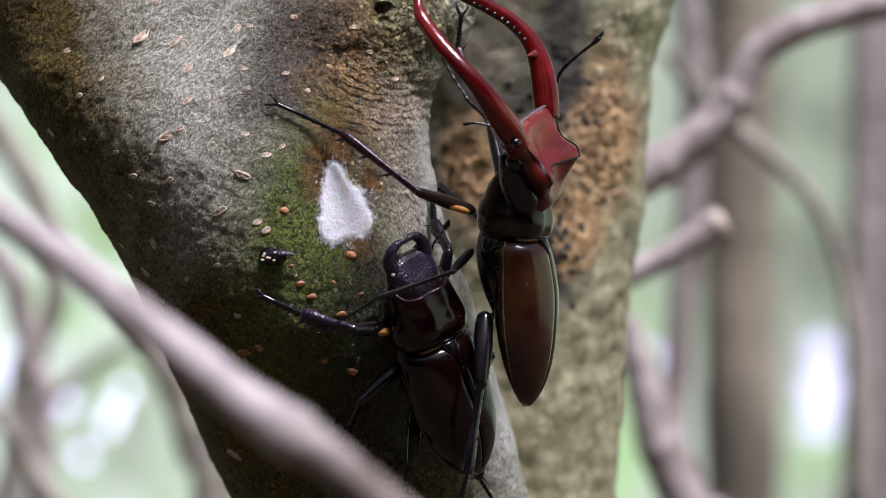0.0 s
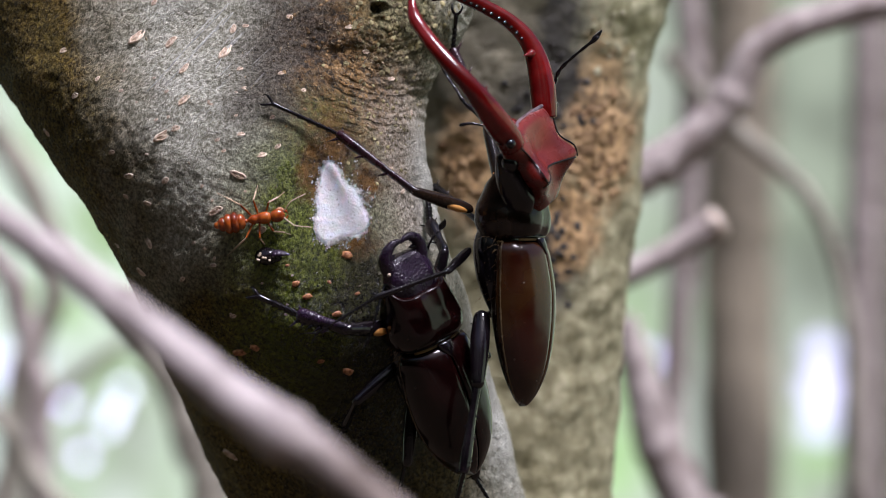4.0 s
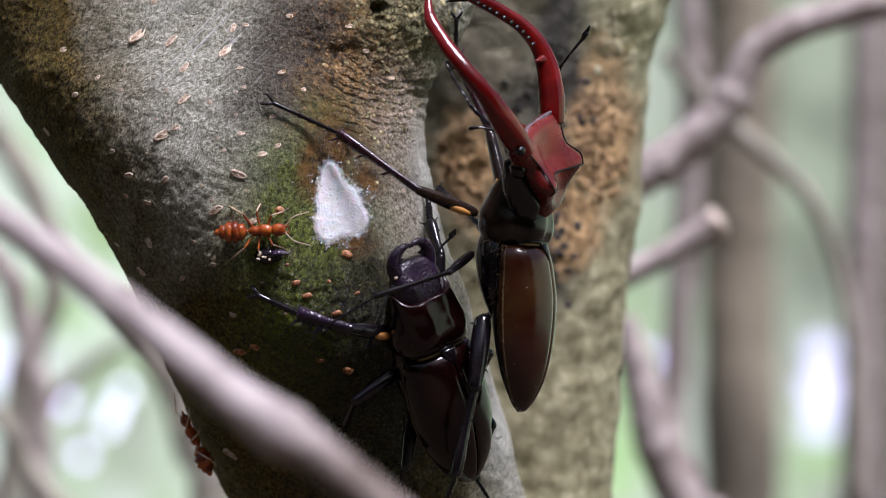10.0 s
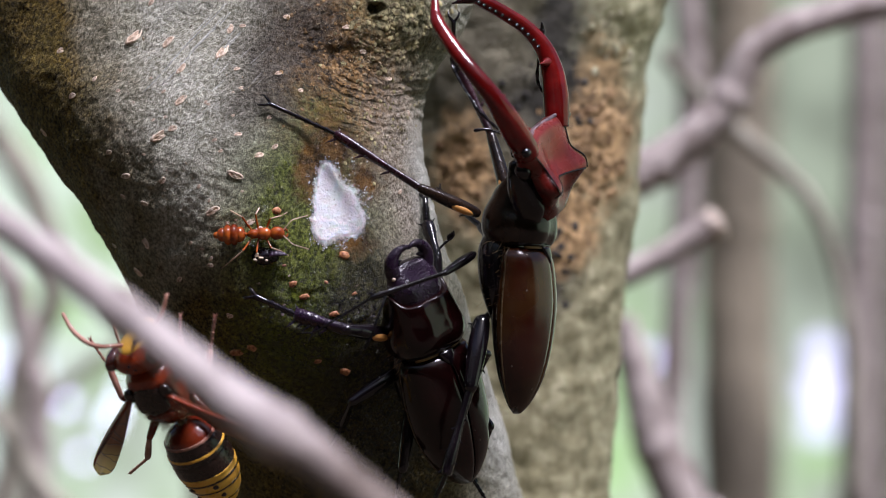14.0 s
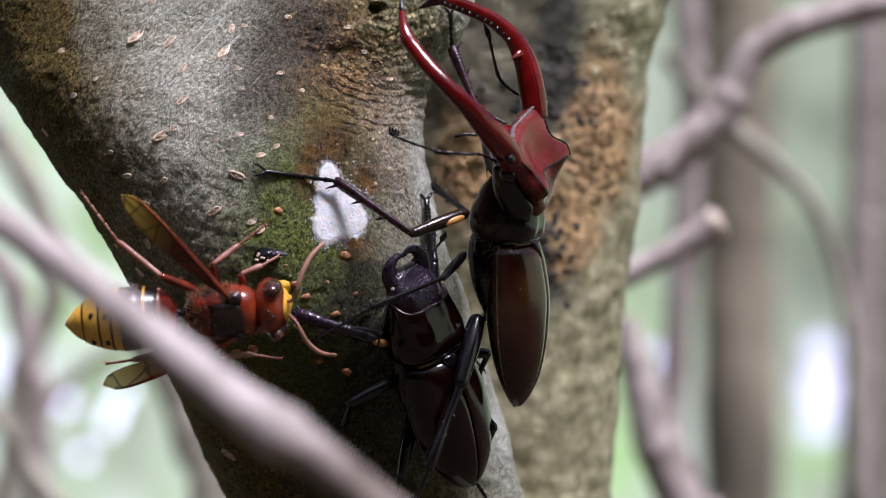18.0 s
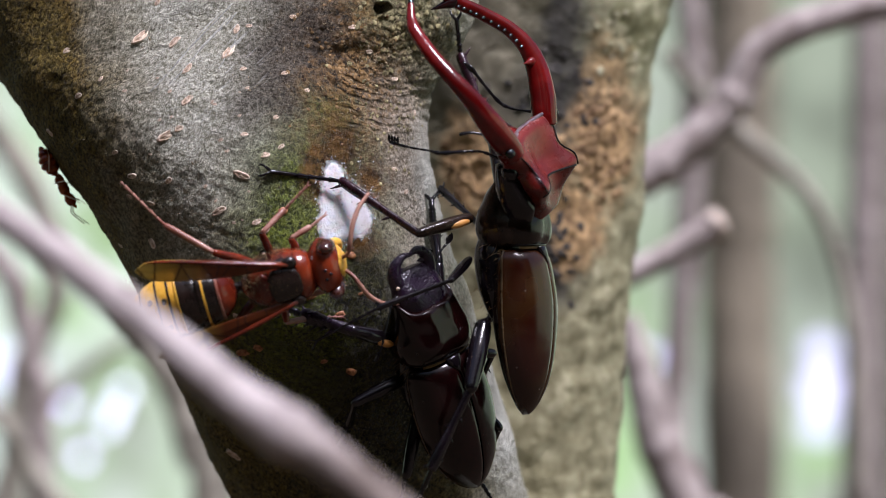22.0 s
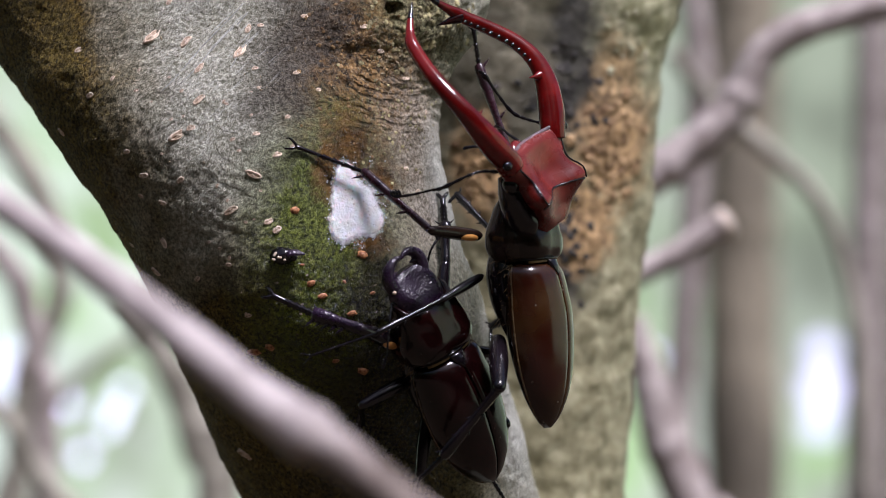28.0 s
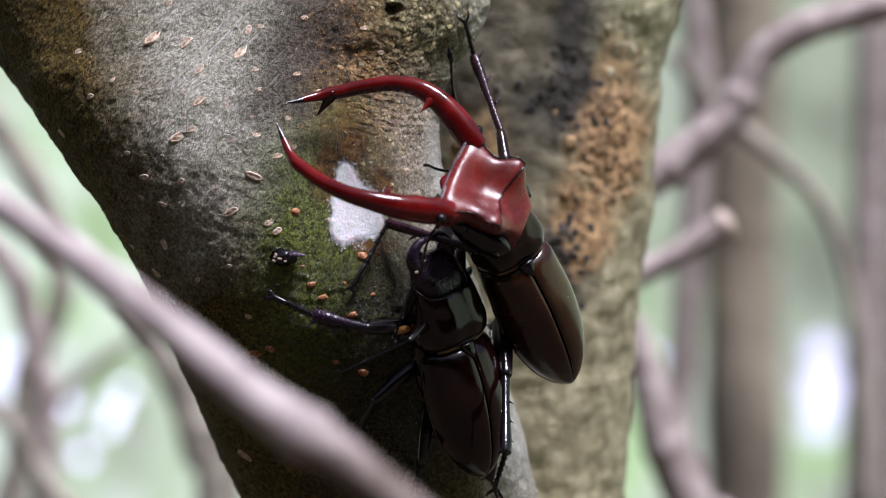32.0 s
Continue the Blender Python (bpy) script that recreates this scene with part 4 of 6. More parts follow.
def leg(thing, femur_len, tibia_len, tarsus_len, thick, main, spot_material=None, spines=7, tint=None, shin=1.0, one_side=0):
    """A jointed leg along y: femur > tibia, tarsus."""
    f = thick
    femur = part("femur", hull([(-0.6, f * 0.4, f * 0.5, -f * 0.5, 0), (0.5, f * 0.8, f * 0.75, -f * 0.75, 0), (femur_len * 0.45, f * 0.95, f, -f, 0),
                                (femur_len * 0.85, f * 0.75, f * 0.75, -f * 0.75, 0), (femur_len, f * 0.62, f * 0.62, -f * 0.62, 0),
                                (femur_len + f * 0.5, f * 0.2, f * 0.2, -f * 0.2, 0)], 12, 2, 3), main, thing)
    if spot_material:
        part("orange_spot", ball((-f * 0.42, femur_len * 0.26, f * 0.42), (f * 0.58, femur_len * 0.22, f * 0.55), u=14, v=10), spot_material, femur, "orange patch")
    t = thick * 0.62 * shin
    bm = tube([(0, -0.3, 0, t * 0.6), (0, 0.5, 0, t * 0.75), (0, tibia_len * 0.4, 0, t * 0.7), (0, tibia_len * 0.8, 0, t), (0, tibia_len, 0, t * 0.9), (0, tibia_len + 0.3, 0, t * 0.4)], 10, 4, flat=0.8)
    for k in range(spines):
        y = tibia_len * (0.35 + 0.62 * k / max(spines - 1, 1))
        sgn = one_side or (1 if k % 2 else -1)
        spike((sgn * t * 0.6, y, 0.1), (sgn, 0.75, 0.1), (1.7 if one_side else 0.9) + 0.5 * (k == spines - 1), 0.34 if one_side else 0.2, bm, 6)
    spike((t * 0.5, tibia_len * 0.97, 0), (0.8, 0.9, -0.2), 1.7, 0.22, bm, 5)
    tibia = part("tibia", bm, tint or main, femur)
    bm = bmesh.new()
    for k in range(5):
        a, b = tarsus_len * (0, .16, .30, .44, .58)[k], tarsus_len * (.17, .31, .45, .59, .97)[k]
        tube([(0, a, 0, t * 0.3), (0, a + (b - a) * 0.7, 0, t * 0.42), (0, b, 0, t * (0.55 if k < 4 else 0.4)), (0, b + 0.1, 0, t * 0.2)], 7, 2, bm)
        if k < 4:
            spike((0, b, -t * 0.3), (0, 0.8, -0.9), 0.5, 0.08, bm, 4)
    for sx in (-1, 1):
        tube([(0, tarsus_len * 0.95, 0, t * 0.3), (sx * 0.7, tarsus_len + 0.5, 0.15, t * 0.25), (sx * 1.0, tarsus_len + 1.3, -0.25, t * 0.16), (sx * 0.7, tarsus_len + 1.8, -0.7, t * 0.04)], 6, 3, bm)
    tarsus = part("tarsus", bm, BLACK, femur)
    for o in (tibia, tarsus):
        o.location = (0, femur_len * 0.001, 0)
    return {"femur": femur, "tibia": tibia, "tarsus": tarsus, "a": femur_len * 0.001, "b": tibia_len * 0.001}


def antenna(head, pts, club, material, n=7):
    """An elbowed feeler with a comb at its end; it turns about its root."""
    bm = bmesh.new()
    root = Vector(pts[0][:3])
    line = curve_points([(x - root.x, y - root.y, z - root.z, r) for x, y, z, r in pts], 4)
    beads = []
    for k, q in enumerate(curve_points(line, 2)):
        beads.append((*q[:3], q[3] * (0.8, 1.0, 1.2, 0.95)[k % 4]))
    tube(beads, n, 1, bm)
    end, before = Vector(line[-1][:3]), Vector(line[-4][:3])
    way = (end - before).normalized()
    side = Vector(club).normalized()
    for k in range(4):
        b = end - way * (0.55 * k)
        tube([(*b, 0.18), (*(b + side * 0.8), 0.26), (*(b + side * 1.35), 0.1)], 6, 2, bm)
    ob = part("antenna", bm, material, head)
    ob.location = root * 0.001
    return ob, root * 0.001, (root + end) * 0.001


MALE_MANDIBLE = [(7.6, 8.6, 5.6, 2.2), (8.3, 10.4, 6.0, 2.5), (10.2, 13.6, 6.7, 2.6), (12.2, 18.0, 7.4, 2.25), (13.2, 22.5, 7.3, 1.8), (12.9, 27.0, 6.0, 1.55),
                 (11.2, 31.5, 4.0, 1.42), (9.2, 35.0, 2.4, 1.35), (8.2, 36.8, 1.8, 1.25), (6.8, 38.4, 1.6, 0.92), (5.2, 40.0, 1.7, 0.68), (3.6, 41.5, 1.9, 0.4), (2.2, 42.9, 2.2, 0.06)]


def male_mandible(side, head):
    pts = [(side * x, y, z, r * 0.92) for x, y, z, r in MALE_MANDIBLE]
    bm = tube(pts, 26, 7, flat=0.84)
    part("mandible", bm, MAND_RED, head, "curved glossy blood-red jaw")
    line = curve_points(pts, 20)
    bm = bmesh.new()
    p = line[int(0.63 * (len(line) - 1))]
    fork = bmesh.new()
    root, way = Vector(p[:3]), Vector((-side, 0.25, -0.75)).normalized()
    tube([(*(root + way * f), r) for f, r in ((-0.3, 1.0), (0.9, 1.1), (2.2, 0.75), (3.6, 0.4), (5.0, 0.06))], 12, 3, fork)
    part("jaw_fork", fork, MAND_DARK, head, "dark-tipped red fork of the jaw")
    p = line[int(0.28 * (len(line) - 1))]
    root, way = Vector((p[0] - side * p[3] * 0.35, p[1], p[2])), Vector((-side, 0.25, 0.0)).normalized()
    inner = tube([(*(root + way * f), r) for f, r in ((0, 1.1), (0.8, 1.0), (1.6, 0.6), (2.5, 0.3), (3.7, 0.04))], 12, 3)
    part("inner_tooth", inner, MAND_RED, head, "thick red inner tooth")
    for k in range(11):
        p = line[int((0.345 + 0.024 * k) * (len(line) - 1))]
        spike((p[0] - side * p[3] * 0.72, p[1], p[2]), (-side, 0.1, 0), 0.85, 0.42, bm, 7)
    part("teeth", bm, BLACK, head, "black inner teeth of the jaw")
    tip = line[int(0.86 * (len(line) - 1)):]
    part("jaw_tip", tube([(*q[:3], q[3] * 1.05) for q in tip[::2]], 10, 2), BLACK, head, "black jaw tip")


def beetle_head_male(thing):
    bm = hull([(-4.2, 4.2, 2.6, -3.6, 0.0), (-2.8, 5.0, 4.2, -3.6, 0.6), (-1.2, 5.6, 6.2, -3.2, 1.6), (0.2, 6.0, 7.5, -2.4, 3.0), (2.0, 6.4, 7.8, -1.4, 3.6), (5.0, 7.4, 7.6, 0.2, 4.2),
               (8.0, 9.2, 7.4, 2.2, 5.0), (10.2, 10.0, 7.2, 3.2, 5.4), (11.4, 8.4, 6.4, 4.0, 5.4)], 72, 3.4, 9)
    def warp(p):
        x, y, z = p
        out = Vector(p)
        if z > 3.0:
            lift = min(1.0, (z - 3.0) / 1.5)
            out.z -= 2.6 * lift * math.exp(-(x / 4.6) ** 2 - ((y - 4.5) / 5.0) ** 2)          # hollow forehead
            ear = math.exp(-((abs(x) - 5.8) / 2.8) ** 2 - ((y - 1.3) / 3.0) ** 2)
            out += Vector((math.copysign(2.0, x), -0.6, 1.5)) * ear * lift                    # flared, raised rear lobes
            out.y += 1.7 * lift * math.exp(-(x / 4.2) ** 2 - ((y + 0.5) / 2.8) ** 2)          # notch between them
            out.z -= 1.0 * lift * math.exp(-(x / 2.6) ** 2 - ((y - 0.4) / 2.2) ** 2)
        waist = math.exp(-((y - 5.6) / 2.0) ** 2)
        out.x *= 1 - 0.07 * waist
        front = math.exp(-((abs(x) - 10.0) / 1.3) ** 2 - ((y - 9.8) / 1.4) ** 2)
        return out + Vector((math.copysign(0.7, x), 0.5, 0.3)) * front

    for v in bm.verts:
        v.co = warp(v.co)
    head = part("head", bm, HEAD_RED, thing, "hollow-browed granular red head")
    for side in (-1, 1):
        male_mandible(side, head)
        part("eye", ball((side * 7.6, 6.4, 3.2), (1.3, 1.7, 1.5)), BLACK, head)
        part("cheek", hull([(-3.4, 0.6, 0.6, -1.6, -0.4), (-1.5, 1.9, 2.4, -3.2, -0.2), (2.0, 2.3, 3.2, -3.0, 0.4), (5.5, 1.9, 3.4, -1.8, 1.0), (8.6, 0.9, 2.8, 0.2, 1.6)], 18, 2.2, 4), BLACK, head).location = (side * 0.0062, 0, 0.0006)
        part("jaw_socket", ball((side * 10.3, 9.9, 6.9), (1.0, 0.9, 0.8)), BLACK, head)
    part("brow_ridge", tube([(-8.4, 11.0, 7.0, 0.3), (-3.4, 11.2, 5.8, 0.5), (0, 11.2, 5.0, 0.6), (3.4, 11.2, 5.8, 0.5), (8.4, 11.0, 7.0, 0.3)], 8, 5), RIDGE, head, "grey ridge over the brow")
    part("labrum", hull([(10.6, 2.4, 4.2, 2.2, 3.2), (11.8, 1.8, 3.8, 2.4, 3.1), (12.6, 0.4, 3.4, 2.8, 3.1)], 16), MAND_RED, head)
    rim = []
    for k in range(41):
        q = radians(20 + 140 * k / 40)
        c, u = math.cos(q), math.sin(q)
        rim.append((*warp((math.copysign(abs(c) ** (2 / 3.4), c) * 6.0, 0.2, 3.0 + abs(u) ** (2 / 3.4) * 4.5)), 0.17))
    part("rear_rim", tube(rim, 6, 1), BLACK, head)
    for side in (-1, 1):
        edge = [(*warp((side * w * 0.86, y, z)), 0.15) for y, w, z in ((0.2, 6.3, 6.6), (2.5, 6.9, 7.0), (5.0, 7.6, 6.9), (7.5, 8.9, 6.9), (9.6, 9.9, 6.8))]
        part("side_rim", tube(edge, 6, 3), BLACK, head)
    # the plate over the jaws' roots, with its folded silvery seam
    part("seam", tube([(-8.6, 9.6, 7.1, 0.2), (-5.0, 8.7, 6.2, 0.22), (-1.5, 7.9, 4.9, 0.26), (2.0, 8.2, 5.0, 0.24), (5.5, 9.4, 6.3, 0.22), (8.8, 10.4, 7.2, 0.2)], 6, 5), RIDGE, head, "silvery seam across the brow")
    left = antenna(head, [(-8.6, 9.6, 3.4, 0.34), (-10.6, 11.6, 1.6, 0.26), (-12.8, 12.4, 0.0, 0.26), (-14.9, 13.2, -4.1, 0.38), (-15.4, 14.0, -6.0, 0.22), (-16.0, 15.2, -9.4, 0.24), (-16.5, 16.8, -12.9, 0.3)], (0.2, 0.9, 0.1), BLACK)
    right = antenna(head, [(9.4, 9.6, 5.0, 0.34), (11.6, 10.6, 6.2, 0.28), (13.7, 12.8, 7.3, 0.28), (15.0, 14.6, 9.1, 0.38), (16.4, 15.7, 13.1, 0.26), (18.0, 16.5, 17.5, 0.42)], (0.2, 0.5, 0.6), BLACK)
    for side in (-1, 1):
        part("palp", tube([(side * 3.0, 11.4, 2.4, 0.3), (side * 3.6, 13.6, 0.6, 0.26), (side * 4.6, 15.2, -0.8, 0.24), (side * 5.2, 15.8, -1.8, 0.3), (side * 5.6, 16.1, -2.6, 0.32), (side * 5.7, 16.2, -2.9, 0.1)], 7, 4), BLACK, head)
    return head, (left, right)


def beetle_body(thing, scale_len, wide, shell, thorax, male):
    L, W = scale_len, wide
    st = [(0.5, 4.6 * W, 2.2, 0.5), (0.25, 5.7 * W, 3.5, 0.3), (-0.4, 6.5 * W, 4.6, 0.2), (-1.8, 7.0 * W, 5.4, 0.1), (-5 * L, 7.2 * W, 5.95, 0.0), (-10 * L, 7.5 * W, 6.3, -0.2), (-17 * L, 7.0 * W, 5.6, -0.4), (-23 * L, 5.4 * W, 4.2, -0.4),
          (-27 * L, 3.2 * W, 2.4, -0.4), (-29.0 * L, 1.3 * W, 0.9, -0.4), (-29.6 * L, 0.3 * W, 0.2, -0.4)]
    for side in (-1, 1):
        case = part("wing_case", half_shell(st, side), shell, thing)
        line = [(side * (w + 0.12), y, edge - 0.55 * min(1, w / 4), 0.17) for y, w, top, edge in st[1:-1]]
        part("case_rim", tube(line, 6, 5), RIM, case, "pale polished edge of the wing case")
    part("abdomen", hull([(0, 5.4 * W, 1, -4.0, -1), (-6 * L, 6.6 * W, 1, -4.8, -1), (-14 * L, 6.6 * W, 0.8, -4.6, -1), (-22 * L, 5.0 * W, 0.4, -3.6, -1), (-27.5 * L, 2.6 * W, 0, -2, -0.8), (-29.6 * L, 0.6, -0.4, -1.0, -0.7)], 24, 2.2, 5), DARK_THORAX, thing)
    part("scutellum", hull([(0.6, 1.6, 5.1, 3.6, 4.4), (-0.8, 1.2, 5.5, 4.0, 4.8), (-2.2, 0.2, 5.6, 4.6, 5.0)], 12), BLACK, thing)
    P = 1.0 if male else 0.92
    front = hull([(0.7, 5.4 * W, 3.4, -4.8, 0.3), (1.0 * P, 6.5 * W, 4.5, -5.8, 0.3), (2.2 * P, 7.2 * W, 5.4, -6.4, 0.2), (4.2 * P, 7.5 * W, 5.8, -7.0, 0.2), (7.0 * P, 7.2 * W, 5.6, -6.6, 0.2),
                  (9.2 * P, 6.7 * W, 5.3, -5.4, 0.4), (10.8 * P, 6.2 * W, 5.0, -4.6, 0.5), (11.3 * P, 5.8 * W, 4.6, -4.0, 0.5), (11.4 * P, 4.0 * W, 3.4, -3.0, 0.6)], 56, 2.9, 6)
    for v in front.verts:
        x, y, z = v.co
        flank = math.exp(-((z - 0.4) / 0.9) ** 2) * min(1, max(0, (y - 0.9) / 1.2)) * min(1, max(0, (11 * P - y) / 3))
        v.co.x += math.copysign(0.55 * flank, x)                                            # the keel along each side
        if y > 7:
            v.co.y += 2.6 * min(1, (y - 7) / 3) * math.exp(-((abs(x) - 6.4) / 1.8) ** 2 - ((z - 0.2) / 2.6) ** 2)         # forward corners
        corner = math.exp(-((y - 4.6) / 1.6) ** 2 - ((z - 0.4) / 1.3) ** 2)
        v.co.x += math.copysign(0.45 * corner, x)
        v.co.x *= 0.88
        if z > 3:
            v.co.z -= 0.35 * math.exp(-(x / 1.3) ** 2) + 0.4 * math.exp(-((abs(x) - 4.6) / 1.2) ** 2 - ((y - 6.4) / 1.8) ** 2)
            v.co.z += 0.10 * noise.noise(v.co * 0.6)
    part("pronotum", front, thorax, thing)
    rim = []
    for k in range(25):
        q = radians(8 + 164 * k / 24)
        c, s = math.cos(q), math.sin(q)
        rim.append((math.copysign(abs(c) ** 0.77, c) * 5.75 * W, 0.95, 0.3 + abs(s) ** 0.77 * 4.2, 0.15))
    part("pronotum_rim", tube(rim, 6, 1), BLACK, thing)
    fringe = [(x * 0.95, 0.45, z - 0.35, 0.24) for x, y, z, r in rim[3:-3]]
    part("hair_fringe", tube(fringe, 6, 1), AMBER_HAIR, thing, "golden hair fringe between thorax and wing cases")
    part("breast", hull([(4, 4.5 * W, -2, -6.4, -3), (0, 5.8 * W, -0.6, -7.8, -3), (-5, 6.4 * W, -0.6, -7.4, -3), (-9, 6.0 * W, -0.8, -6.2, -3), (-13, 4.5 * W, -1, -4.6, -3)], 20), BLACK, thing)
    rnd = random.Random(3)
    bm = bmesh.new()
    for _ in range(130):
        y, z = rnd.uniform(-10, 2), rnd.uniform(-7, -0.6)
        x = -6.3 * W * (1 - 0.02 * z * z * 0.5)
        d = Vector((-0.7, rnd.uniform(-0.8, 0.2), rnd.uniform(-0.6, 0.4))).normalized()
        p = Vector((x + 0.6, y, z))
        tube([(*p, 0.05), (*(p + d * 0.8), 0.04), (*(p + d * 1.5 + Vector((0, -0.2, -0.2))), 0.01)], 3, 1, bm)
    part("body_hair", bm, AMBER_HAIR, thing)["kind"] = "stuff"


def male_beetle():
    thing = tagged(new("stag_beetle"), "large stag beetle with long red jaws and glossy brown wing cases", "beetle", "stag beetles on the trunk")
    beetle_body(thing, 0.985, 1.0, BROWN_SHELL, DARK_THORAX, True)
    head, feelers = beetle_head_male(thing)
    legs = {}
    for key, f, t, s, th, sp in (("lf", 11.2, 18.0, 13.5, 1.3, True), ("lm", 9.6, 13.6, 14.0, 0.95, False), ("lh", 13.0, 15.5, 8.0, 1.85, False),
                                 ("rf", 16.6, 16.5, 7.0, 1.4, True), ("rm", 10.5, 12.5, 7.0, 1.3, False), ("rh", 11.0, 12.0, 7.0, 1.3, False)):
        legs[key] = leg(thing, f, t, s, th, BLACK if key[1] != "f" else DARK_THORAX, ORANGE_SPOT if sp else None, 3 if key[1] == "f" else 6, SHIN if key[1] == "f" else BLACK, 1.25 if key[1] == "f" else 1.0, -1 if key == "lf" else 1 if key == "rf" else 0)
    return thing, head, legs, feelers


def beetle_head_female(thing):
    bm = hull([(-2.5, 3.6, 2.6, -2.4, 0), (-1, 5.0, 3.6, -2.8, 0), (1.5, 5.7, 3.9, -2.8, 0.2), (4.5, 5.6, 3.4, -2.4, 0.2), (7.0, 4.8, 2.4, -1.8, 0.2), (8.4, 3.2, 1.6, -1.2, 0.2)], 32, 2.8, 5)
    for v in bm.verts:
        if v.co.z > 0.5:
            v.co.z -= 0.7 * math.exp(-(v.co.x / 2.2) ** 2 - ((v.co.y - 5) / 2.5) ** 2)
            v.co.z += 0.5 * math.exp(-((abs(v.co.x) - 3) / 1.2) ** 2 - ((v.co.y - 3) / 1.5) ** 2)
    head = part("head", bm, PURPLE, thing, "dark violet granular head")
    for side in (-1, 1):
        jaw = tube([(side * 3.4, 5.2, 0.4, 1.7), (side * 4.3, 7.0, 0.7, 1.55), (side * 4.5, 8.8, 1.0, 1.4), (side * 3.7, 10.4, 1.4, 1.15), (side * 2.2, 11.4, 1.8, 0.85), (side * 0.6, 11.5, 2.1, 0.5), (-side * 0.5, 10.9, 2.3, 0.08)], 14, 5)
        spike((side * 3.6, 8.8, 1.0), (-side, 0.2, 0.1), 1.9, 0.7, jaw, 8)
        part("mandible", jaw, PURPLE, head, "short hooked black jaw")
        part("eye", ball((side * 5.2, 3.2, 0.2), (0.9, 1.4, 1.3)), BLACK, head)
    part("crumb", ball((-5.2, 6.2, 1.8), (0.45, 0.4, 0.4), u=8, v=6), LENTICEL, head, "pale crumb stuck beside the eye")
    antenna(head, [(-5.0, 4.4, -0.6, 0.3), (-7.5, 2.6, 0.2, 0.24), (-10.5, -0.5, 0.4, 0.26), (-12.4, -3.0, 0.2, 0.22), (-14.5, -5.5, -0.4, 0.26)], (-0.6, 0.5, 0.5), BLACK)
    antenna(head, [(5.0, 4.6, -0.4, 0.3), (7.6, 7.4, 0.0, 0.24), (9.6, 8.6, 0.2, 0.26), (12.6, 9.4, 0.2, 0.3)], (0.0, 0.9, 0.3), BLACK)
    return head


def female_beetle():
    thing = tagged(new("stag_beetle"), "smaller dark maroon stag beetle with short jaws at the sap", "beetle", "stag beetles on the trunk")
    beetle_body(thing, 0.885, 1.06, DARK_SHELL, DARK_SHELL, False)
    head = beetle_head_female(thing)
    for ob in [head, *head.children_recursive]:
        ob.data.transform(Matrix.Scale(0.88, 4))
        ob.location *= 0.88
    legs = {}
    for key, f, t, s, th, sp in (("lf", 9.5, 9.4, 8.6, 1.5, True), ("lm", 10.0, 9.5, 6.5, 1.4, False), ("lh", 11.5, 8.5, 7.5, 1.4, False),
                                 ("rf", 9.5, 8.0, 6.0, 1.4, True), ("rm", 9.5, 9.0, 6.0, 1.3, False), ("rh", 10.5, 12.0, 7.0, 1.35, False)):
        legs[key] = leg(thing, f, t, s, th, BLACK, ORANGE_SPOT if sp else None, 5 if key == "lf" else 3, PURPLE if key == "lf" else None, 1.6 if key[1] == "f" else 1.0, -1 if key == "lf" else 0)
    return thing, head, legs


MALE, MALE_HEAD, MALE_LEGS, MALE_FEELERS = male_beetle()
FEMALE, FEMALE_HEAD, FEMALE_LEGS = female_beetle()


def blade(root, tip, width, lift, side):
    """A long narrow wing, a thin curved plate."""
    bm = bmesh.new()
    root, tip = Vector(root), Vector(tip)
    way = (tip - root).normalized()
    across = way.cross(Vector((0, 0, 1))).normalized()
    rings = []
    for k in range(17):
        t = k / 16
        w = width * (0.22 + 0.78 * math.sin(min(t * 1.35, 1.0) * math.pi / 2)) * (1 if t < 0.8 else math.sqrt(max(1 - ((t - 0.8) / 0.2) ** 2, 0.004)))
        c = root.lerp(tip, t) + Vector((0, 0, lift * math.sin(t * math.pi)))
        ring = []
        for j in range(7):
            u = j / 6 - 0.5
            ring.append(c + across * (u * w) + Vector((0, 0, 0.5 * math.cos(u * 3.1) * (1 - t) + 0.05 + 0.12 * math.sin(u * 14))))
        rings.append(ring + [p - Vector((0, 0, 0.09)) for p in ring[::-1]])
    return skin(rings, bm)


def thin_leg(thing, side, pts, r, material, tip_material):
    """An insect leg through hip, knee, ankle and claw: femur > tibia, tarsus."""
    P = [Vector((side * x, y, z)) for x, y, z in pts]
    femur = part("femur", tube([(*P[0], r * 0.7), (*P[0].lerp(P[1], 0.4), r * 1.15), (*P[0].lerp(P[1], 0.85), r * 0.95), (*P[1], r * 0.75)], 8, 3), material, thing)
    bm = tube([(*P[1], r * 0.6), (*P[1].lerp(P[2], 0.3), r * 0.75), (*P[1].lerp(P[2], 0.85), r * 0.85), (*P[2], r * 0.55)], 8, 3)
    for u in (-1, 1):
        spike(P[1].lerp(P[2], 0.96), (P[2] - P[1]).normalized() + Vector((0.45 * u, 0.2, -0.2)), r * 2.2, r * 0.22, bm, 5)
    part("tibia", bm, tip_material, femur)
    bm = bmesh.new()
    for k in range(5):
        a, b = P[2].lerp(P[3], k / 5), P[2].lerp(P[3], (k + 0.92) / 5)
        tube([(*a, r * 0.28), (*a.lerp(b, 0.7), r * 0.4), (*b, r * 0.46)], 6, 2, bm)
    way = (P[3] - P[2]).normalized()
    for u in (-1, 1):
        spike(P[3], way + Vector((0.5 * u, 0, -0.3)), r * 1.6, r * 0.25, bm, 5)
    part("tarsus", bm, tip_material, femur)
    return femur


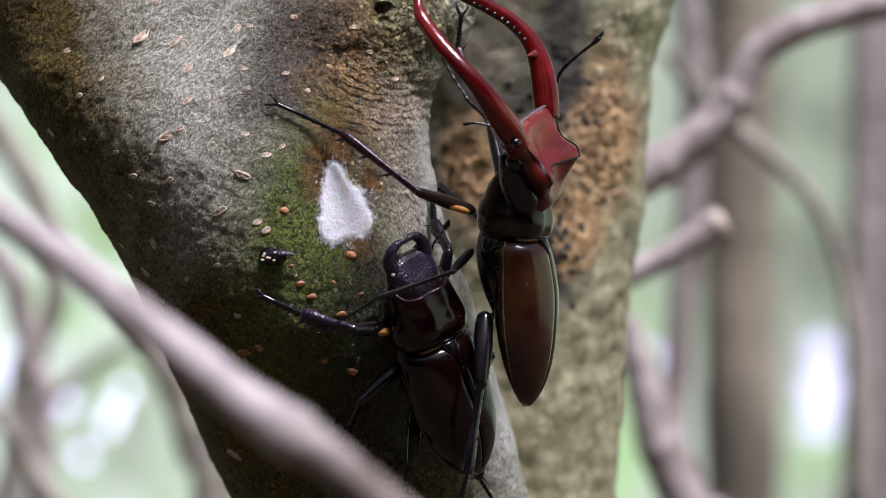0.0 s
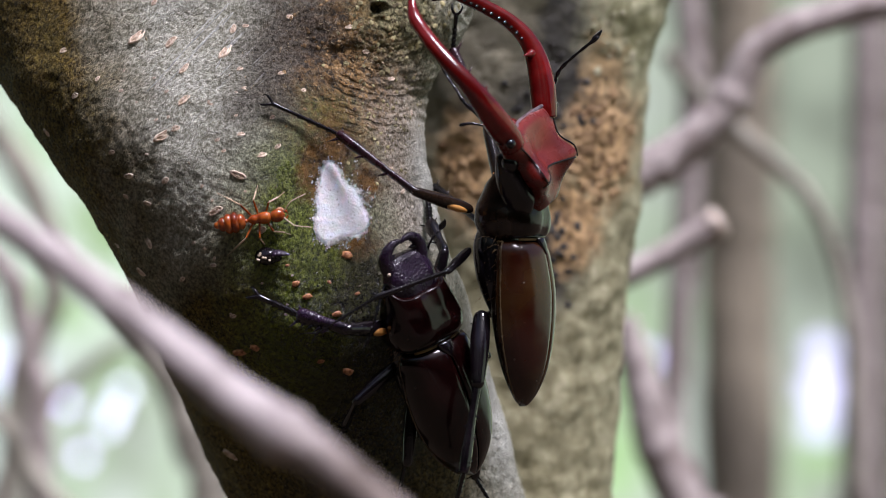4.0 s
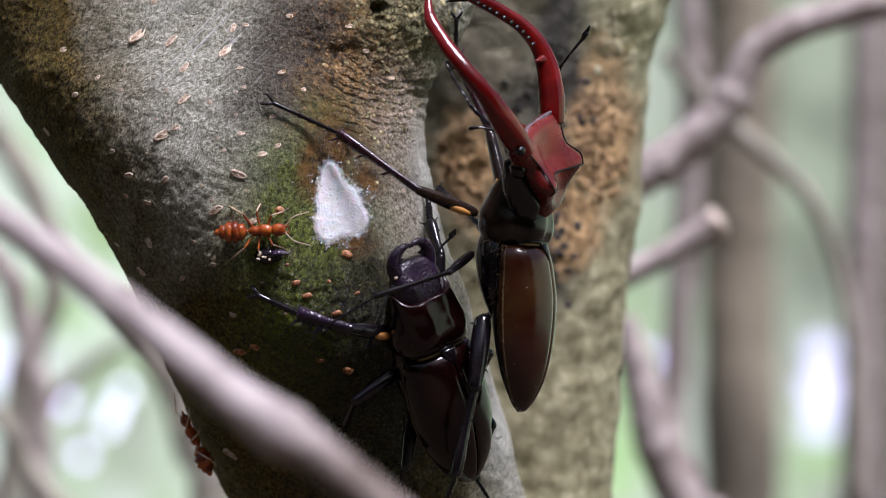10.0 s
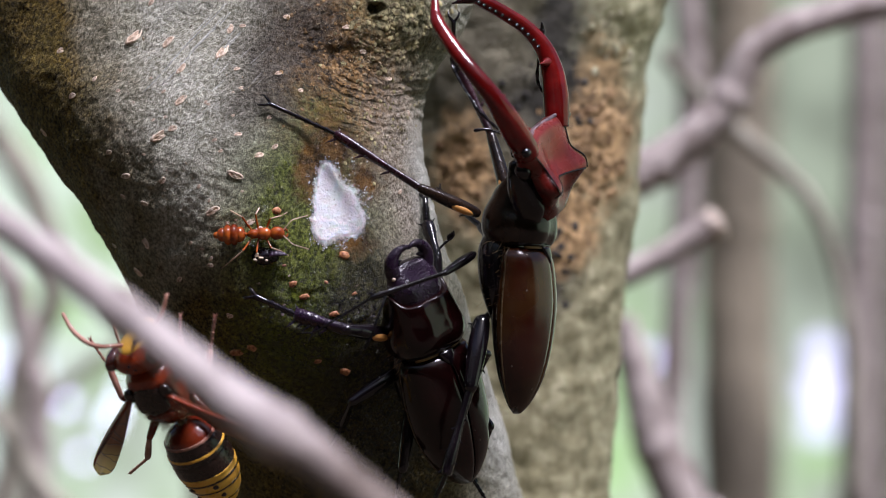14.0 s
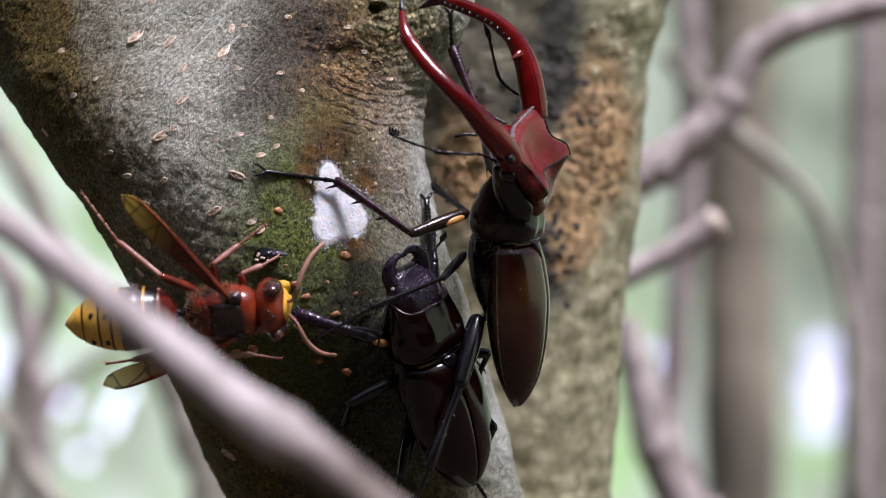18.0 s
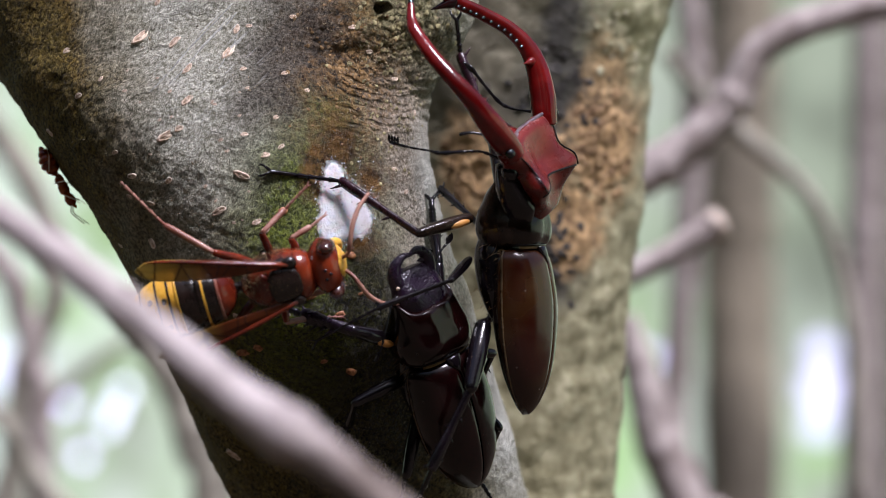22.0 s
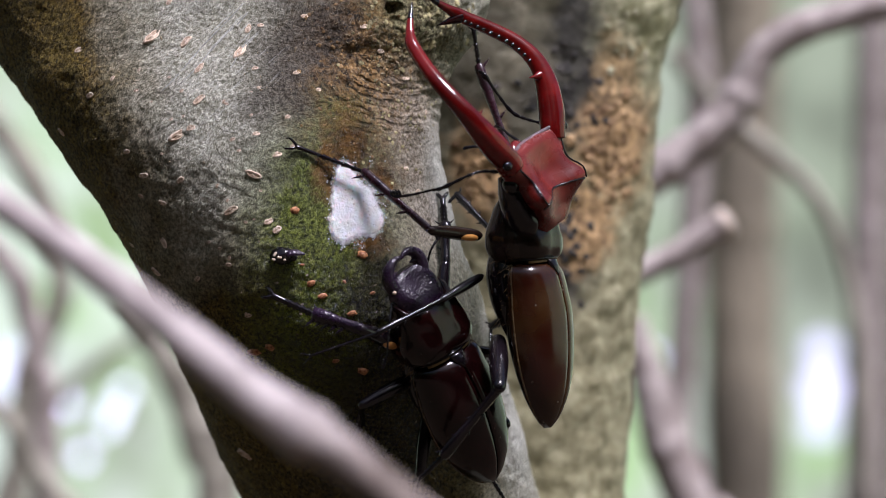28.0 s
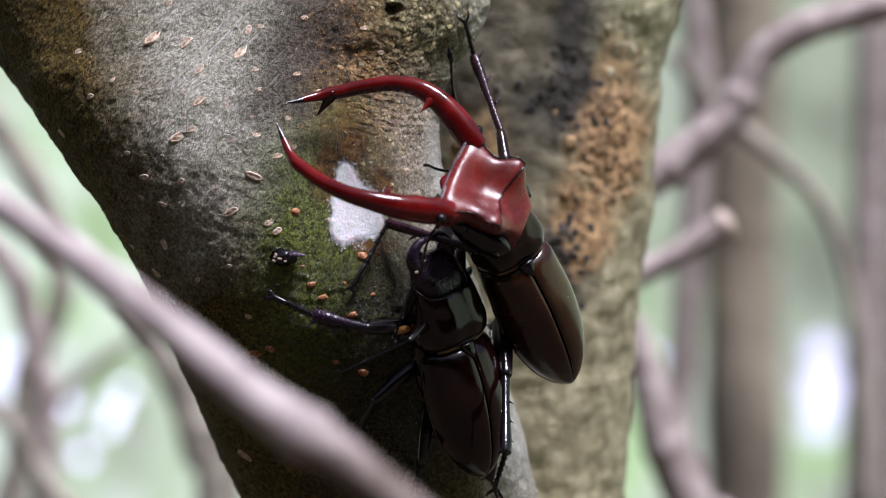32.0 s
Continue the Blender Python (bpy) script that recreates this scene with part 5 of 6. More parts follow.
def hornet():
    thing = tagged(new("hornet"), "large rust-red hornet with yellow face, banded abdomen and amber wings", "hornet")
    head = part("head", ball((0, 8.0, -0.4), (5.0, 3.0, 4.4), u=28, v=18), HORNET_RED, thing, "broad rust-red head")
    part("face", ball((0, 9.9, -0.8), (3.0, 1.6, 3.4), u=20, v=14), HORNET_YELLOW, head, "yolk-yellow face plate")
    for side in (-1, 1):
        part("eye", ball((side * 3.7, 8.7, 0.5), (1.45, 1.7, 3.2), u=20, v=14, turn=pose(0, 0, 0, 0, side * 12, 0)), EYE, head)
        part("mandible", tube([(side * 2.4, 9.6, -3.6, 0.9), (side * 1.8, 10.6, -5.0, 0.8), (side * 0.4, 11.0, -5.8, 0.3)], 8, 4), HORNET_YELLOW, head)
        part("antenna", tube([(side * 1.2, 11.0, 0.9, 0.36), (side * 2.2, 12.2, 2.2, 0.3), (side * 3.6, 12.8, 2.8, 0.38), (side * 6.2, 13.8, 2.2, 0.42), (side * 8.8, 15.6, 0.6, 0.4), (side * 10.4, 18.0, -1.4, 0.3)], 9, 5),
             HORNET_LEG, head)
    for x, y in ((0, 8.6), (-0.8, 7.8), (0.8, 7.8)):
        part("ocellus", ball((x, y, 3.75), (0.34, 0.34, 0.34), u=8, v=6), BLACK, head)
    part("thorax", hull([(6.0, 2.0, 1.6, -2.2, 0), (5.2, 3.4, 3.0, -3.4, 0), (3.0, 4.4, 3.9, -4.2, 0), (0, 4.7, 4.2, -4.4, 0), (-3, 4.3, 3.6, -4.2, 0), (-5.4, 3.0, 2.2, -3.4, 0), (-6.6, 1.2, 0.6, -2.0, -0.4)], 32, 2.2, 5),
         HORNET_THORAX, thing)
    part("collar", hull([(6.0, 2.2, 1.9, -1.6, 0.2), (5.2, 3.6, 3.3, -2.4, 0.2), (3.9, 4.3, 3.95, -2.6, 0.2), (3.1, 4.35, 3.9, -2.0, 0.4)], 28, 2.2, 5), HORNET_RED, thing, "rust-red collar behind the head")
    part("back_plate", hull([(3.6, 1.8, 4.05, 2.5, 3.2), (2.4, 2.7, 4.35, 2.6, 3.4), (0, 3.1, 4.62, 2.8, 3.6), (-1.2, 2.8, 4.45, 2.6, 3.5), (-1.8, 1.4, 4.2, 2.6, 3.4)], 24, 2.1, 5), HORNET_DARK, thing, "black plate on the back")
    part("scutellum", hull([(-1.9, 2.2, 4.15, 2.6, 3.3), (-2.8, 2.8, 4.05, 2.4, 3.2), (-3.8, 1.8, 3.55, 2.2, 3.0)], 20), HORNET_RED, thing)
    part("waist", tube([(0, -6.0, -0.6, 1.3), (0, -7.2, -0.9, 0.8), (0, -8.0, -0.8, 1.2)], 12, 4), HORNET_DARK, thing)
    # abdomen: each ring a plate, with its coloured hind band
    seg = [(-7.6, 1.2), (-8.6, 3.2), (-10.2, 4.6), (-13.4, 5.4), (-16.8, 5.5), (-20.0, 5.0), (-22.8, 3.9), (-25.2, 2.2), (-26.8, 0.3)]
    ys, ws = [-s[0] for s in seg], [s[1] for s in seg]

    def ring(y0, y1, grow=0.0):
        st = []
        for k in range(5):
            y = y0 + (y1 - y0) * k / 4
            w = float(np.interp(-y, ys, ws)) + grow + (-0.25 if k == 0 else 0)
            w = max(w, 0.1)
            st.append((y, w, w * 0.9 - 0.6, -w * 0.82 - 0.6, -0.6))
        return hull(st, 28, 2.1, 3)

    for y0, y1, m in ((-7.7, -10.6, HORNET_RED), (-10.4, -14.0, HORNET_DARK), (-13.8, -17.4, HORNET_DARK), (-17.2, -20.6, HORNET_YELLOW), (-20.4, -23.4, HORNET_YELLOW), (-23.2, -26.8, HORNET_YELLOW)):
        part("abdomen_ring", ring(y0, y1, 0.0), m, thing)
    for y0, y1, m in ((-10.2, -10.7, HORNET_LEG), (-12.6, -13.1, HORNET_YELLOW), (-17.0, -17.5, HORNET_YELLOW), (-18.3, -18.8, HORNET_DARK), (-20.4, -20.8, HORNET_DARK), (-23.3, -23.6, HORNET_DARK)):
        part("abdomen_band", ring(y0, y1, 0.07), m, thing)
    for y in (-19.4, -21.8):
        for x in (-2.2, 2.2):
            w = float(np.interp(-y, ys, ws))
            part("dark_mark", ball((x, y, math.sqrt(max(1 - (x / w) ** 2, 0)) * (w * 0.9) - 0.62), (0.75, 0.5, 0.22), u=12, v=8), HORNET_DARK, thing, "dark spot on the yellow ring")
    wings = []
    for side in (-1, 1):
        w = part("wing", blade((0, 0, 0), (side * 6.4, -24.5, 0.2), 3.9, 0.8, side), WING, thing, "folded amber-brown wing with dark veins")
        part("wing_edge", tube([(0, 0, 0.4, 0.36), (side * 3.0, -8.0, 1.1, 0.42), (side * 6.4, -18.0, 0.9, 0.26), (side * 7.4, -22.6, 0.3, 0.1)], 7, 4), HORNET_RED, w)
        w.location = Vector((side * 3.4, 2.0, 3.4)) * 0.001
        part("wing_root", ball((side * 3.5, 2.2, 3.2), (1.1, 1.4, 0.9), u=12, v=8), HORNET_DARK, thing)
        wings.append(w)
        thin_leg(thing, side, [(2.4, 3.8, -3.4), (5.4, 3.4, -2.8), (6.0, 7.0, -4.4), (6.6, 9.6, -6.2)], 0.66, HORNET_RED, HORNET_LEG)
        thin_leg(thing, side, [(2.8, -0.6, -3.6), (8.4, -1.0, -0.6), (10.2, 3.6, -4.2), (12.4, 8.0, -6.4)], 0.68, HORNET_RED, HORNET_LEG)
        thin_leg(thing, side, [(2.8, -4.0, -3.2), (6.4 if side > 0 else 7.4, -9.6, 0.0), (9.0 if side > 0 else 13.0, -16.6, -3.6), (10.5 if side > 0 else 20.5, -21.5, -6.4)], 0.72, HORNET_RED, HORNET_LEG)
    rnd = random.Random(5)
    bm = bmesh.new()
    for _ in range(1700):
        q, y = rnd.uniform(0, 6.28), rnd.uniform(-6.0, 5.4)
        w = 4.5 - 0.05 * y * y
        p = Vector((math.cos(q) * w, y, math.sin(q) * w * 0.93 - 0.1))
        d = Vector((math.cos(q), rnd.uniform(-0.5, 0.3), math.sin(q))).normalized()
        tube([(*(p - d * 0.3), 0.034), (*(p + d * rnd.uniform(0.3, 1.1) + Vector((0, -0.25, 0))), 0.010)], 3, 1, bm)
    part("body_hair", bm, AMBER_HAIR, thing)["kind"] = "stuff"
    for ob in thing.children_recursive:
        ob.data.transform(Matrix.Scale(1.03, 4))
        ob.location *= 1.03
    return thing, wings


HORNET, HORNET_WINGS = hornet()


def ant(label):
    thing = tagged(new("ant"), label, "ant", "ants at the sap")
    head = part("head", ball((0, 3.9, 0.2), (1.2, 1.35, 1.0), u=20, v=14), ANT_RED, thing)
    part("thorax", hull([(2.9, 0.4, 0.5, -0.3, 0.1), (2.2, 1.05, 1.2, -0.7, 0.1), (1.0, 1.05, 1.15, -0.8, 0.1), (0.4, 0.85, 0.9, -0.7, 0), (-0.6, 0.85, 0.95, -0.7, 0), (-1.4, 0.3, 0.2, -0.4, -0.1)], 16, 2, 4), ANT_RED, thing)
    part("waist", ball((0, -1.7, 0.25), (0.4, 0.35, 0.65), u=10, v=8), ANT_RED, thing)
    for k, (y, w) in enumerate(((-2.7, 1.45), (-3.7, 1.95), (-4.8, 1.85), (-5.8, 1.3), (-6.4, 0.7))):
        part("abdomen_ring", ball((0, y, 0.2), (w, 1.05, w * 0.9), u=16, v=12), ANT_DARK if k % 2 else ANT_RED, thing)
    for side in (-1, 1):
        part("eye", ball((side * 0.85, 4.2, 0.55), (0.2, 0.25, 0.2), u=8, v=6), BLACK, head)
        part("mandible", tube([(side * 0.6, 4.9, 0, 0.25), (side * 0.6, 5.5, 0, 0.2), (side * 0.1, 5.8, 0, 0.06)], 6, 3), ANT_RED, head)
        part("antenna", tube([(side * 0.5, 5.0, 0.4, 0.1), (side * 1.5, 6.0, 1.0, 0.1), (side * 2.2, 6.8, 0.9, 0.1), (side * 3.0, 9.4, -0.2, 0.09)], 6, 4), ANT_PALE, head)
        for pts in (((0.5, 1.8, -0.4), (2.6, 2.8, 0.5), (3.2, 4.6, -0.9), (3.8, 5.6, -1.4)), ((0.5, 0.6, -0.4), (3.4, 0.2, 0.7), (4.8, 0.8, -1.0), (5.6, 1.2, -1.4)),
                    ((0.5, -0.5, -0.4), (3.0, -2.2, 0.7), (4.6, -4.6, -1.0), (5.6, -6.0, -1.4))):
            thin_leg(thing, side, pts, 0.17, ANT_RED, ANT_PALE)
    return thing


ANT = ant("amber-red ant with pale legs walking on the bark")
EDGE_ANT = copy_thing(ANT, Matrix.Identity(4))


# ---- what moves, and when ----
# the large beetle: seconds; shift across and up in millimetres; turn of the body about the world's axes; turn of the head on its neck (radians)
MALE_ROWS = [(0, 0.484, 0.287, -0.017, 0.035, 0.145, 0.093, 0.011, 0.039), (0.5, 0.537, 0.361, -0.023, 0.038, 0.144, 0.08, -0.027, 0.043), 
         (1, 0.589, 0.363, -0.025, 0.038, 0.145, 0.079, -0.03, 0.044), (1.5, 0.532, 0.304, -0.027, 0.035, 0.152, 0.083, -0.029, 0.044), 
         (2, 0.546, 0.267, -0.029, 0.036, 0.159, 0.083, -0.043, 0.041), (2.5, 0.536, 0.274, -0.031, 0.038, 0.16, 0.082, -0.046, 0.042), 
         (3, 0.594, 0.375, -0.032, 0.036, 0.16, 0.081, -0.054, 0.039), (3.5, 0.652, 0.371, -0.032, 0.039, 0.154, 0.078, -0.042, 0.046), 
         (5.5, 1.306, 0.088, -0.039, 0.06, 0.176, 0.08, -0.041, 0.067), (6, 1.42, 0.209, -0.03, 0.059, 0.183, 0.091, -0.027, 0.07), 
         (6.5, 1.334, 0.203, -0.047, 0.06, 0.179, 0.093, -0.042, 0.063), (7, 1.403, 0.29, -0.044, 0.06, 0.183, 0.086, -0.044, 0.066), 
         (7.5, 1.342, 0.166, -0.058, 0.066, 0.193, 0.083, -0.058, 0.074), (8, 1.399, 0.142, -0.054, 0.065, 0.185, 0.081, -0.047, 0.068), 
         (8.5, 1.428, 0.108, -0.065, 0.07, 0.196, 0.08, -0.063, 0.079), (9, 1.358, 0.037, -0.069, 0.072, 0.209, 0.092, -0.048, 0.087), 
         (9.5, 1.281, -0.074, -0.064, 0.066, 0.189, 0.099, -0.059, 0.085), (10, 1.258, -0.798, -0.061, 0.078, 0.191, 0.111, -0.067, 0.088), 
         (10.5, 1.457, -0.868, -0.06, 0.088, 0.193, 0.131, -0.081, 0.092), (11, 1.737, -1.04, -0.054, 0.105, 0.186, 0.109, -0.049, 0.097), 
         (11.5, 2.033, -0.98, -0.052, 0.11, 0.183, 0.108, -0.039, 0.102), (12, 2.083, -0.896, -0.048, 0.111, 0.176, 0.117, -0.034, 0.097), 
         (12.5, 2.136, -0.88, -0.049, 0.108, 0.179, 0.111, -0.034, 0.101), (13, 2.157, -0.857, -0.046, 0.11, 0.176, 0.099, -0.033, 0.1), 
         (13.5, 2.096, -0.943, -0.049, 0.11, 0.178, 0.102, -0.029, 0.101), (14, 2.165, -0.992, -0.037, 0.114, 0.174, 0.085, -0.023, 0.093), 
         (14.5, 2.114, -0.995, -0.031, 0.112, 0.184, 0.083, -0.028, 0.083), (16.5, -0.5, -0.918, 0.019, -0.008, 0.166, 0.091, -0.052, -0.006), 
         (17, -0.335, -0.943, 0.017, -0.01, 0.173, 0.08, -0.054, -0.026), (17.5, -0.169, -0.892, 0.019, -0.003, 0.177, 0.061, -0.042, -0.023), 
         (18, 0.038, -0.02, 0.072, 0.032, 0.214, 0.053, -0.031, 0.116), (18.5, -1.035, -0.83, 0.095, -0.034, 0.175, 0.067, -0.054, 0.022), 
         (19, -0.897, -0.776, 0.091, -0.025, 0.17, 0.061, -0.05, -0), (19.5, -0.789, -0.757, 0.067, -0.02, 0.172, 0.069, -0.053, 0.023), 
         (20, -0.795, -0.697, 0.053, -0.015, 0.165, 0.087, -0.055, 0.042), (20.5, 0.02, -1.212, -0.002, 0.021, 0.171, 0.062, -0.058, 0.036), 
         (21, 0.315, -1.385, -0.022, 0.028, 0.158, 0.062, -0.038, 0.042), (21.5, 0.202, -1.367, -0.031, 0.032, 0.159, 0.074, -0.051, 0.056), 
         (22, 0.343, -1.167, -0.043, 0.032, 0.153, 0.091, -0.059, 0.066), (22.5, 0.083, -2.299, -0.054, 0.03, 0.14, 0.136, -0.087, 0.088), 
         (23, -0.103, -3.453, -0.071, -0.029, 0.078, 0.144, -0.177, 0.014), (23.5, -0.517, -3.344, -0.044, -0.048, 0.079, 0.155, -0.16, 0.013), 
         (24, -0.944, -3.614, -0.042, -0.057, 0.082, 0.164, -0.145, -0.025), (24.5, -0.95, -3.536, -0.038, -0.056, 0.08, 0.157, -0.138, -0.027), 
         (25, -0.844, -3.612, -0.039, -0.055, 0.086, 0.147, -0.119, -0.021), (25.5, -0.705, -3.45, -0.033, -0.054, 0.084, 0.149, -0.118, -0.017), 
         (27.5, -0.547, -3.434, -0.017, -0.044, 0.077, 0.135, -0.102, -0.018), (28, 0.328, -3.782, -0.035, -0.03, 0.058, 0.109, -0.074, -0.005), 
         (28.5, -0.468, -4.1, -0.005, -0.101, 0.024, 0.132, -0.104, -0.041), (29, -1.02, -3.924, -0.003, -0.124, 0.025, 0.146, -0.097, -0.028), 
         (29.5, -0.325, -3.971, -0.008, -0.095, 0.023, 0.124, -0.075, -0.006), (30, -0.255, -3.938, -0, -0.098, 0.014, 0.124, -0.067, -0.009), 
         (30.5, -0.993, -3.297, 0.267, -0.146, -0.188, -0.028, 0.191, -0.021), (31, -1.496, -3.076, 0.459, -0.19, -0.397, -0.139, 0.419, 0.102), 
         (31.5, -2.328, -2.341, 0.605, -0.181, -0.547, -0.185, 0.562, 0.214), (32, -2.572, -2.135, 0.642, -0.163, -0.528, -0.204, 0.552, 0.255)]
MALE_NECK = Vector((0, 10, 3)) * 0.001


def turned(x, y, z):
    v = Vector((x, y, z))
    return Matrix.Rotation(v.length, 4, v.normalized()) if v.length > 1e-9 else Matrix.Identity(4)


def male_poses():
    f = radians(58)
    rest = axes((-0.09, 0, 0.996), (math.sin(f), -math.cos(f), 0), (0, 0, 0))
    nod = rest.inverted() @ axes((-0.58, 0, 0.81), (0.63, -0.62, 0.45), (0, 0, 0))
    o = spot(915, 434, 5)
    body, head = [], []
    for t, x, z, a, b, c, p, q, r in MALE_ROWS:
        m = turned(a, b, c) @ rest
        m.translation = o + Vector((x, 0, z)) * 0.001
        body.append((t, m))
        head.append((t, Matrix.Translation(MALE_NECK) @ nod @ turned(p, q, r)))
    return body, head


def rest_of(rows, t):
    """The value of rows (seconds, numbers...) at t, eased between rows."""
    if t <= rows[0][0]:
        return rows[0][1:]
    for a, b in zip(rows, rows[1:]):
        if a[0] <= t <= b[0]:
            f = (t - a[0]) / max(b[0] - a[0], 1e-6)
            f = f * f * (3 - 2 * f)
            return [u + f * (v - u) for u, v in zip(a[1:], b[1:])]
    return rows[-1][1:]


def drive_leg(limb, hip, body, rows, gripping=False):
    """Keys a leg so that its hip stays on the body and its foot where rows (seconds, knee, ankle, claw as across, down, behind) put it."""
    hip = Vector(hip) * 0.001
    femurs, tibias, tarsi = [], [], []
    for t, m in body:
        k = rest_of(rows, t)
        h = m @ hip
        guess, ankle = spot(*k[0:3]), spot(*k[3:6])
        if gripping:
            ground, out = on_bark(k[6], k[7])
            claw = ground + out * 0.0014
            near, lift = on_bark(k[3], k[4])
            ankle = near + lift * 0.0034 if k[5] > -7.5 else ankle
        else:
            claw = spot(*k[6:9])
        a, b = limb["a"], limb["b"]
        u = ankle - h
        d = min(max(u.length, abs(a - b) * 1.05 + 1e-4), (a + b) * 0.995)
        u.normalize()
        along = (a * a - b * b + d * d) / (2 * d)
        side = guess - h
        side = side - u * side.dot(u)
        side = side.normalized() if side.length > 1e-5 else Vector((0, -1, 0))
        knee = h + u * along + side * math.sqrt(max(a * a - along * along, 0.0))
        foot = h + u * d
        out = Vector((0, -1, 0.15))
        fw = axes(knee - h, out, h)
        tw = axes(foot - knee, out, knee)
        sw = axes(claw - foot, out, foot)
        femurs.append((t, m.inverted() @ fw))
        tibias.append((t, fw.inverted() @ tw))
        tarsi.append((t, fw.inverted() @ sw))
    walk(limb["femur"], femurs)
    walk(limb["tibia"], tibias)
    walk(limb["tarsus"], tarsi)


# each leg: seconds; knee, ankle and claw, each across, down, behind
MALE_STEPS = {
    "lf": ((-6.2, 6.4, -6.4), [(0, 735, 345, -5, 590, 240, -1, 460, 178, 1), (14.5, 735, 345, -5, 590, 240, -1, 460, 178, 1), (15.6, 725, 400, -10, 570, 270, -8, 440, 230, -4),
                               (16.5, 735, 430, -6, 579, 330, -3, 444, 300, 0), (22.4, 735, 430, -6, 579, 330, -3, 444, 300, 0), (22.9, 790, 470, -10, 640, 340, -8, 560, 300, -6),
                               (23.4, 770, 430, -6, 612, 312, -3, 480, 258, 0), (30.9, 770, 430, -6, 612, 312, -3, 480, 258, 0), (31.4, 760, 440, -8, 655, 390, -5, 600, 440, -3), (32, 745, 425, -8, 655, 400, -4, 615, 480, -1)]),
    "lm": ((-6.2, -1.0, -7.0), [(0, 800, 500, -12, 672, 527, -9, 550, 600, -3), (14.5, 800, 500, -12, 672, 527, -9, 550, 600, -3), (16.5, 800, 512, -12, 668, 545, -9, 560, 605, -4), (22.4, 810, 512, -12, 672, 545, -9, 560, 605, -4),
                                (23, 845, 515, -13, 637, 575, -9, 610, 607, -5), (24, 770, 553, -13, 640, 596, -9, 478, 650, -2), (30.2, 766, 553, -13, 638, 596, -9, 475, 650, -2), (31.6, 827, 563, -13, 700, 615, -9, 620, 640, -5), (32, 827, 563, -13, 690, 618, -9, 610, 645, -5)]),
    "lh": ((-5.6, -12.5, -5.2), [(0, 884, 682, -10, 826, 850, -6, 812, 900, 0), (9.5, 886, 685, -10, 826, 850, -6, 812, 900, 0), (10.5, 880, 695, -10, 800, 850, -6, 775, 900, 0), (14.5, 884, 697, -10, 800, 850, -6, 775, 900, 0),
                                (16.5, 870, 695, -10, 770, 830, -6, 745, 890, 0), (22.4, 862, 708, -10, 765, 830, -6, 740, 890, 0), (23.2, 860, 710, -10, 765, 810, -6, 700, 880, 0), (30.2, 870, 697, -10, 765, 808, -6, 693, 877, 0),
                                (31.2, 900, 690, -8, 860, 800, -5, 850, 870, 0), (31.7, 912, 692, -8, 876, 806, -4, 850, 880, 0), (32, 913, 693, -8, 876, 808, -4, 850, 880, 0)]),
    "rf": ((5.0, 6.5, -3.5), [(0, 980, 215, 24, 808, 84, 22, 815, 40, 20), (14.5, 980, 215, 24, 808, 84, 22, 815, 40, 20), (16.5, 980, 215, 24, 809, 85, 22, 806, 20, 20), (22, 980, 215, 24, 812, 85, 22, 808, 20, 20),
                              (24, 980, 215, 24, 819, 80, 22, 815, 20, 20), (30, 980, 215, 24, 819, 80, 22, 815, 20, 20), (32, 980, 215, 24, 818, 92, 22, 806, 45, 20)]),
    "rm": ((5.0, -1.0, -4.0), [(0, 850, 350, 30, 775, 328, 26, 762, 372, 22), (32, 850, 350, 30, 775, 328, 26, 762, 372, 22)]),
    "rh": ((5.0, -8.0, -3.6), [(0, 900, 540, 30, 850, 580, 26, 850, 620, 24), (32, 900, 540, 30, 850, 580, 26, 850, 620, 24)]),
}
# its feelers: seconds; the way each one points, degrees counter-clockwise from the right as seen by the lens
FEELER_ROWS = ([(0, 124), (14.5, 124), (16.5, 173), (18, 165), (19, 169), (20, 174), (22, 171), (23, 174), (25, 168), (25.5, 172), (27.5, 191), (28, 193), (30, 187), (30.5, 198), (31, 206), (31.5, 225), (32, 245)],
               [(0, 54), (9.5, 54), (10.5, 80), (11.5, 96), (14.5, 98), (16.5, 97), (18, 120), (19, 108), (20.5, 110), (21.5, 146), (23, 140), (25.5, 148), (27.5, 119), (28, 140), (29, 147), (29.5, 118), (30, 100), (30.5, 112), (32, 106)])
# the smaller beetle: seconds; the joint before its wing cases, their tip, roll to its side (degrees), head nod up and sideways (degrees)
FEMALE_ROWS = [(0, 768, 608, 850, 848, 34, 0, 0), (9.2, 768, 608, 850, 848, 34, 0, 0), (10.2, 775, 622, 842, 848, 34, -2, -4), (14.5, 775, 622, 842, 848, 34, -2, -4), (16.5, 775, 630, 842, 845, 36, -4, 2),
               (22, 775, 632, 842, 845, 36, -4, 0), (22.5, 762, 634, 842, 842, 36, -6, 2), (23, 758, 636, 842, 840, 36, -6, 4), (25.5, 758, 630, 845, 838, 36, -5, 4), (29.0, 762, 630, 850, 838, 36, -5, 2), (29.6, 762, 626, 850, 836, 36, -2, 1),
               (30.5, 776, 628, 846, 834, 36, -3, 2), (31.2, 778, 612, 840, 830, 36, -5, 0), (32, 780, 606, 836, 826, 36, -5, 0)]
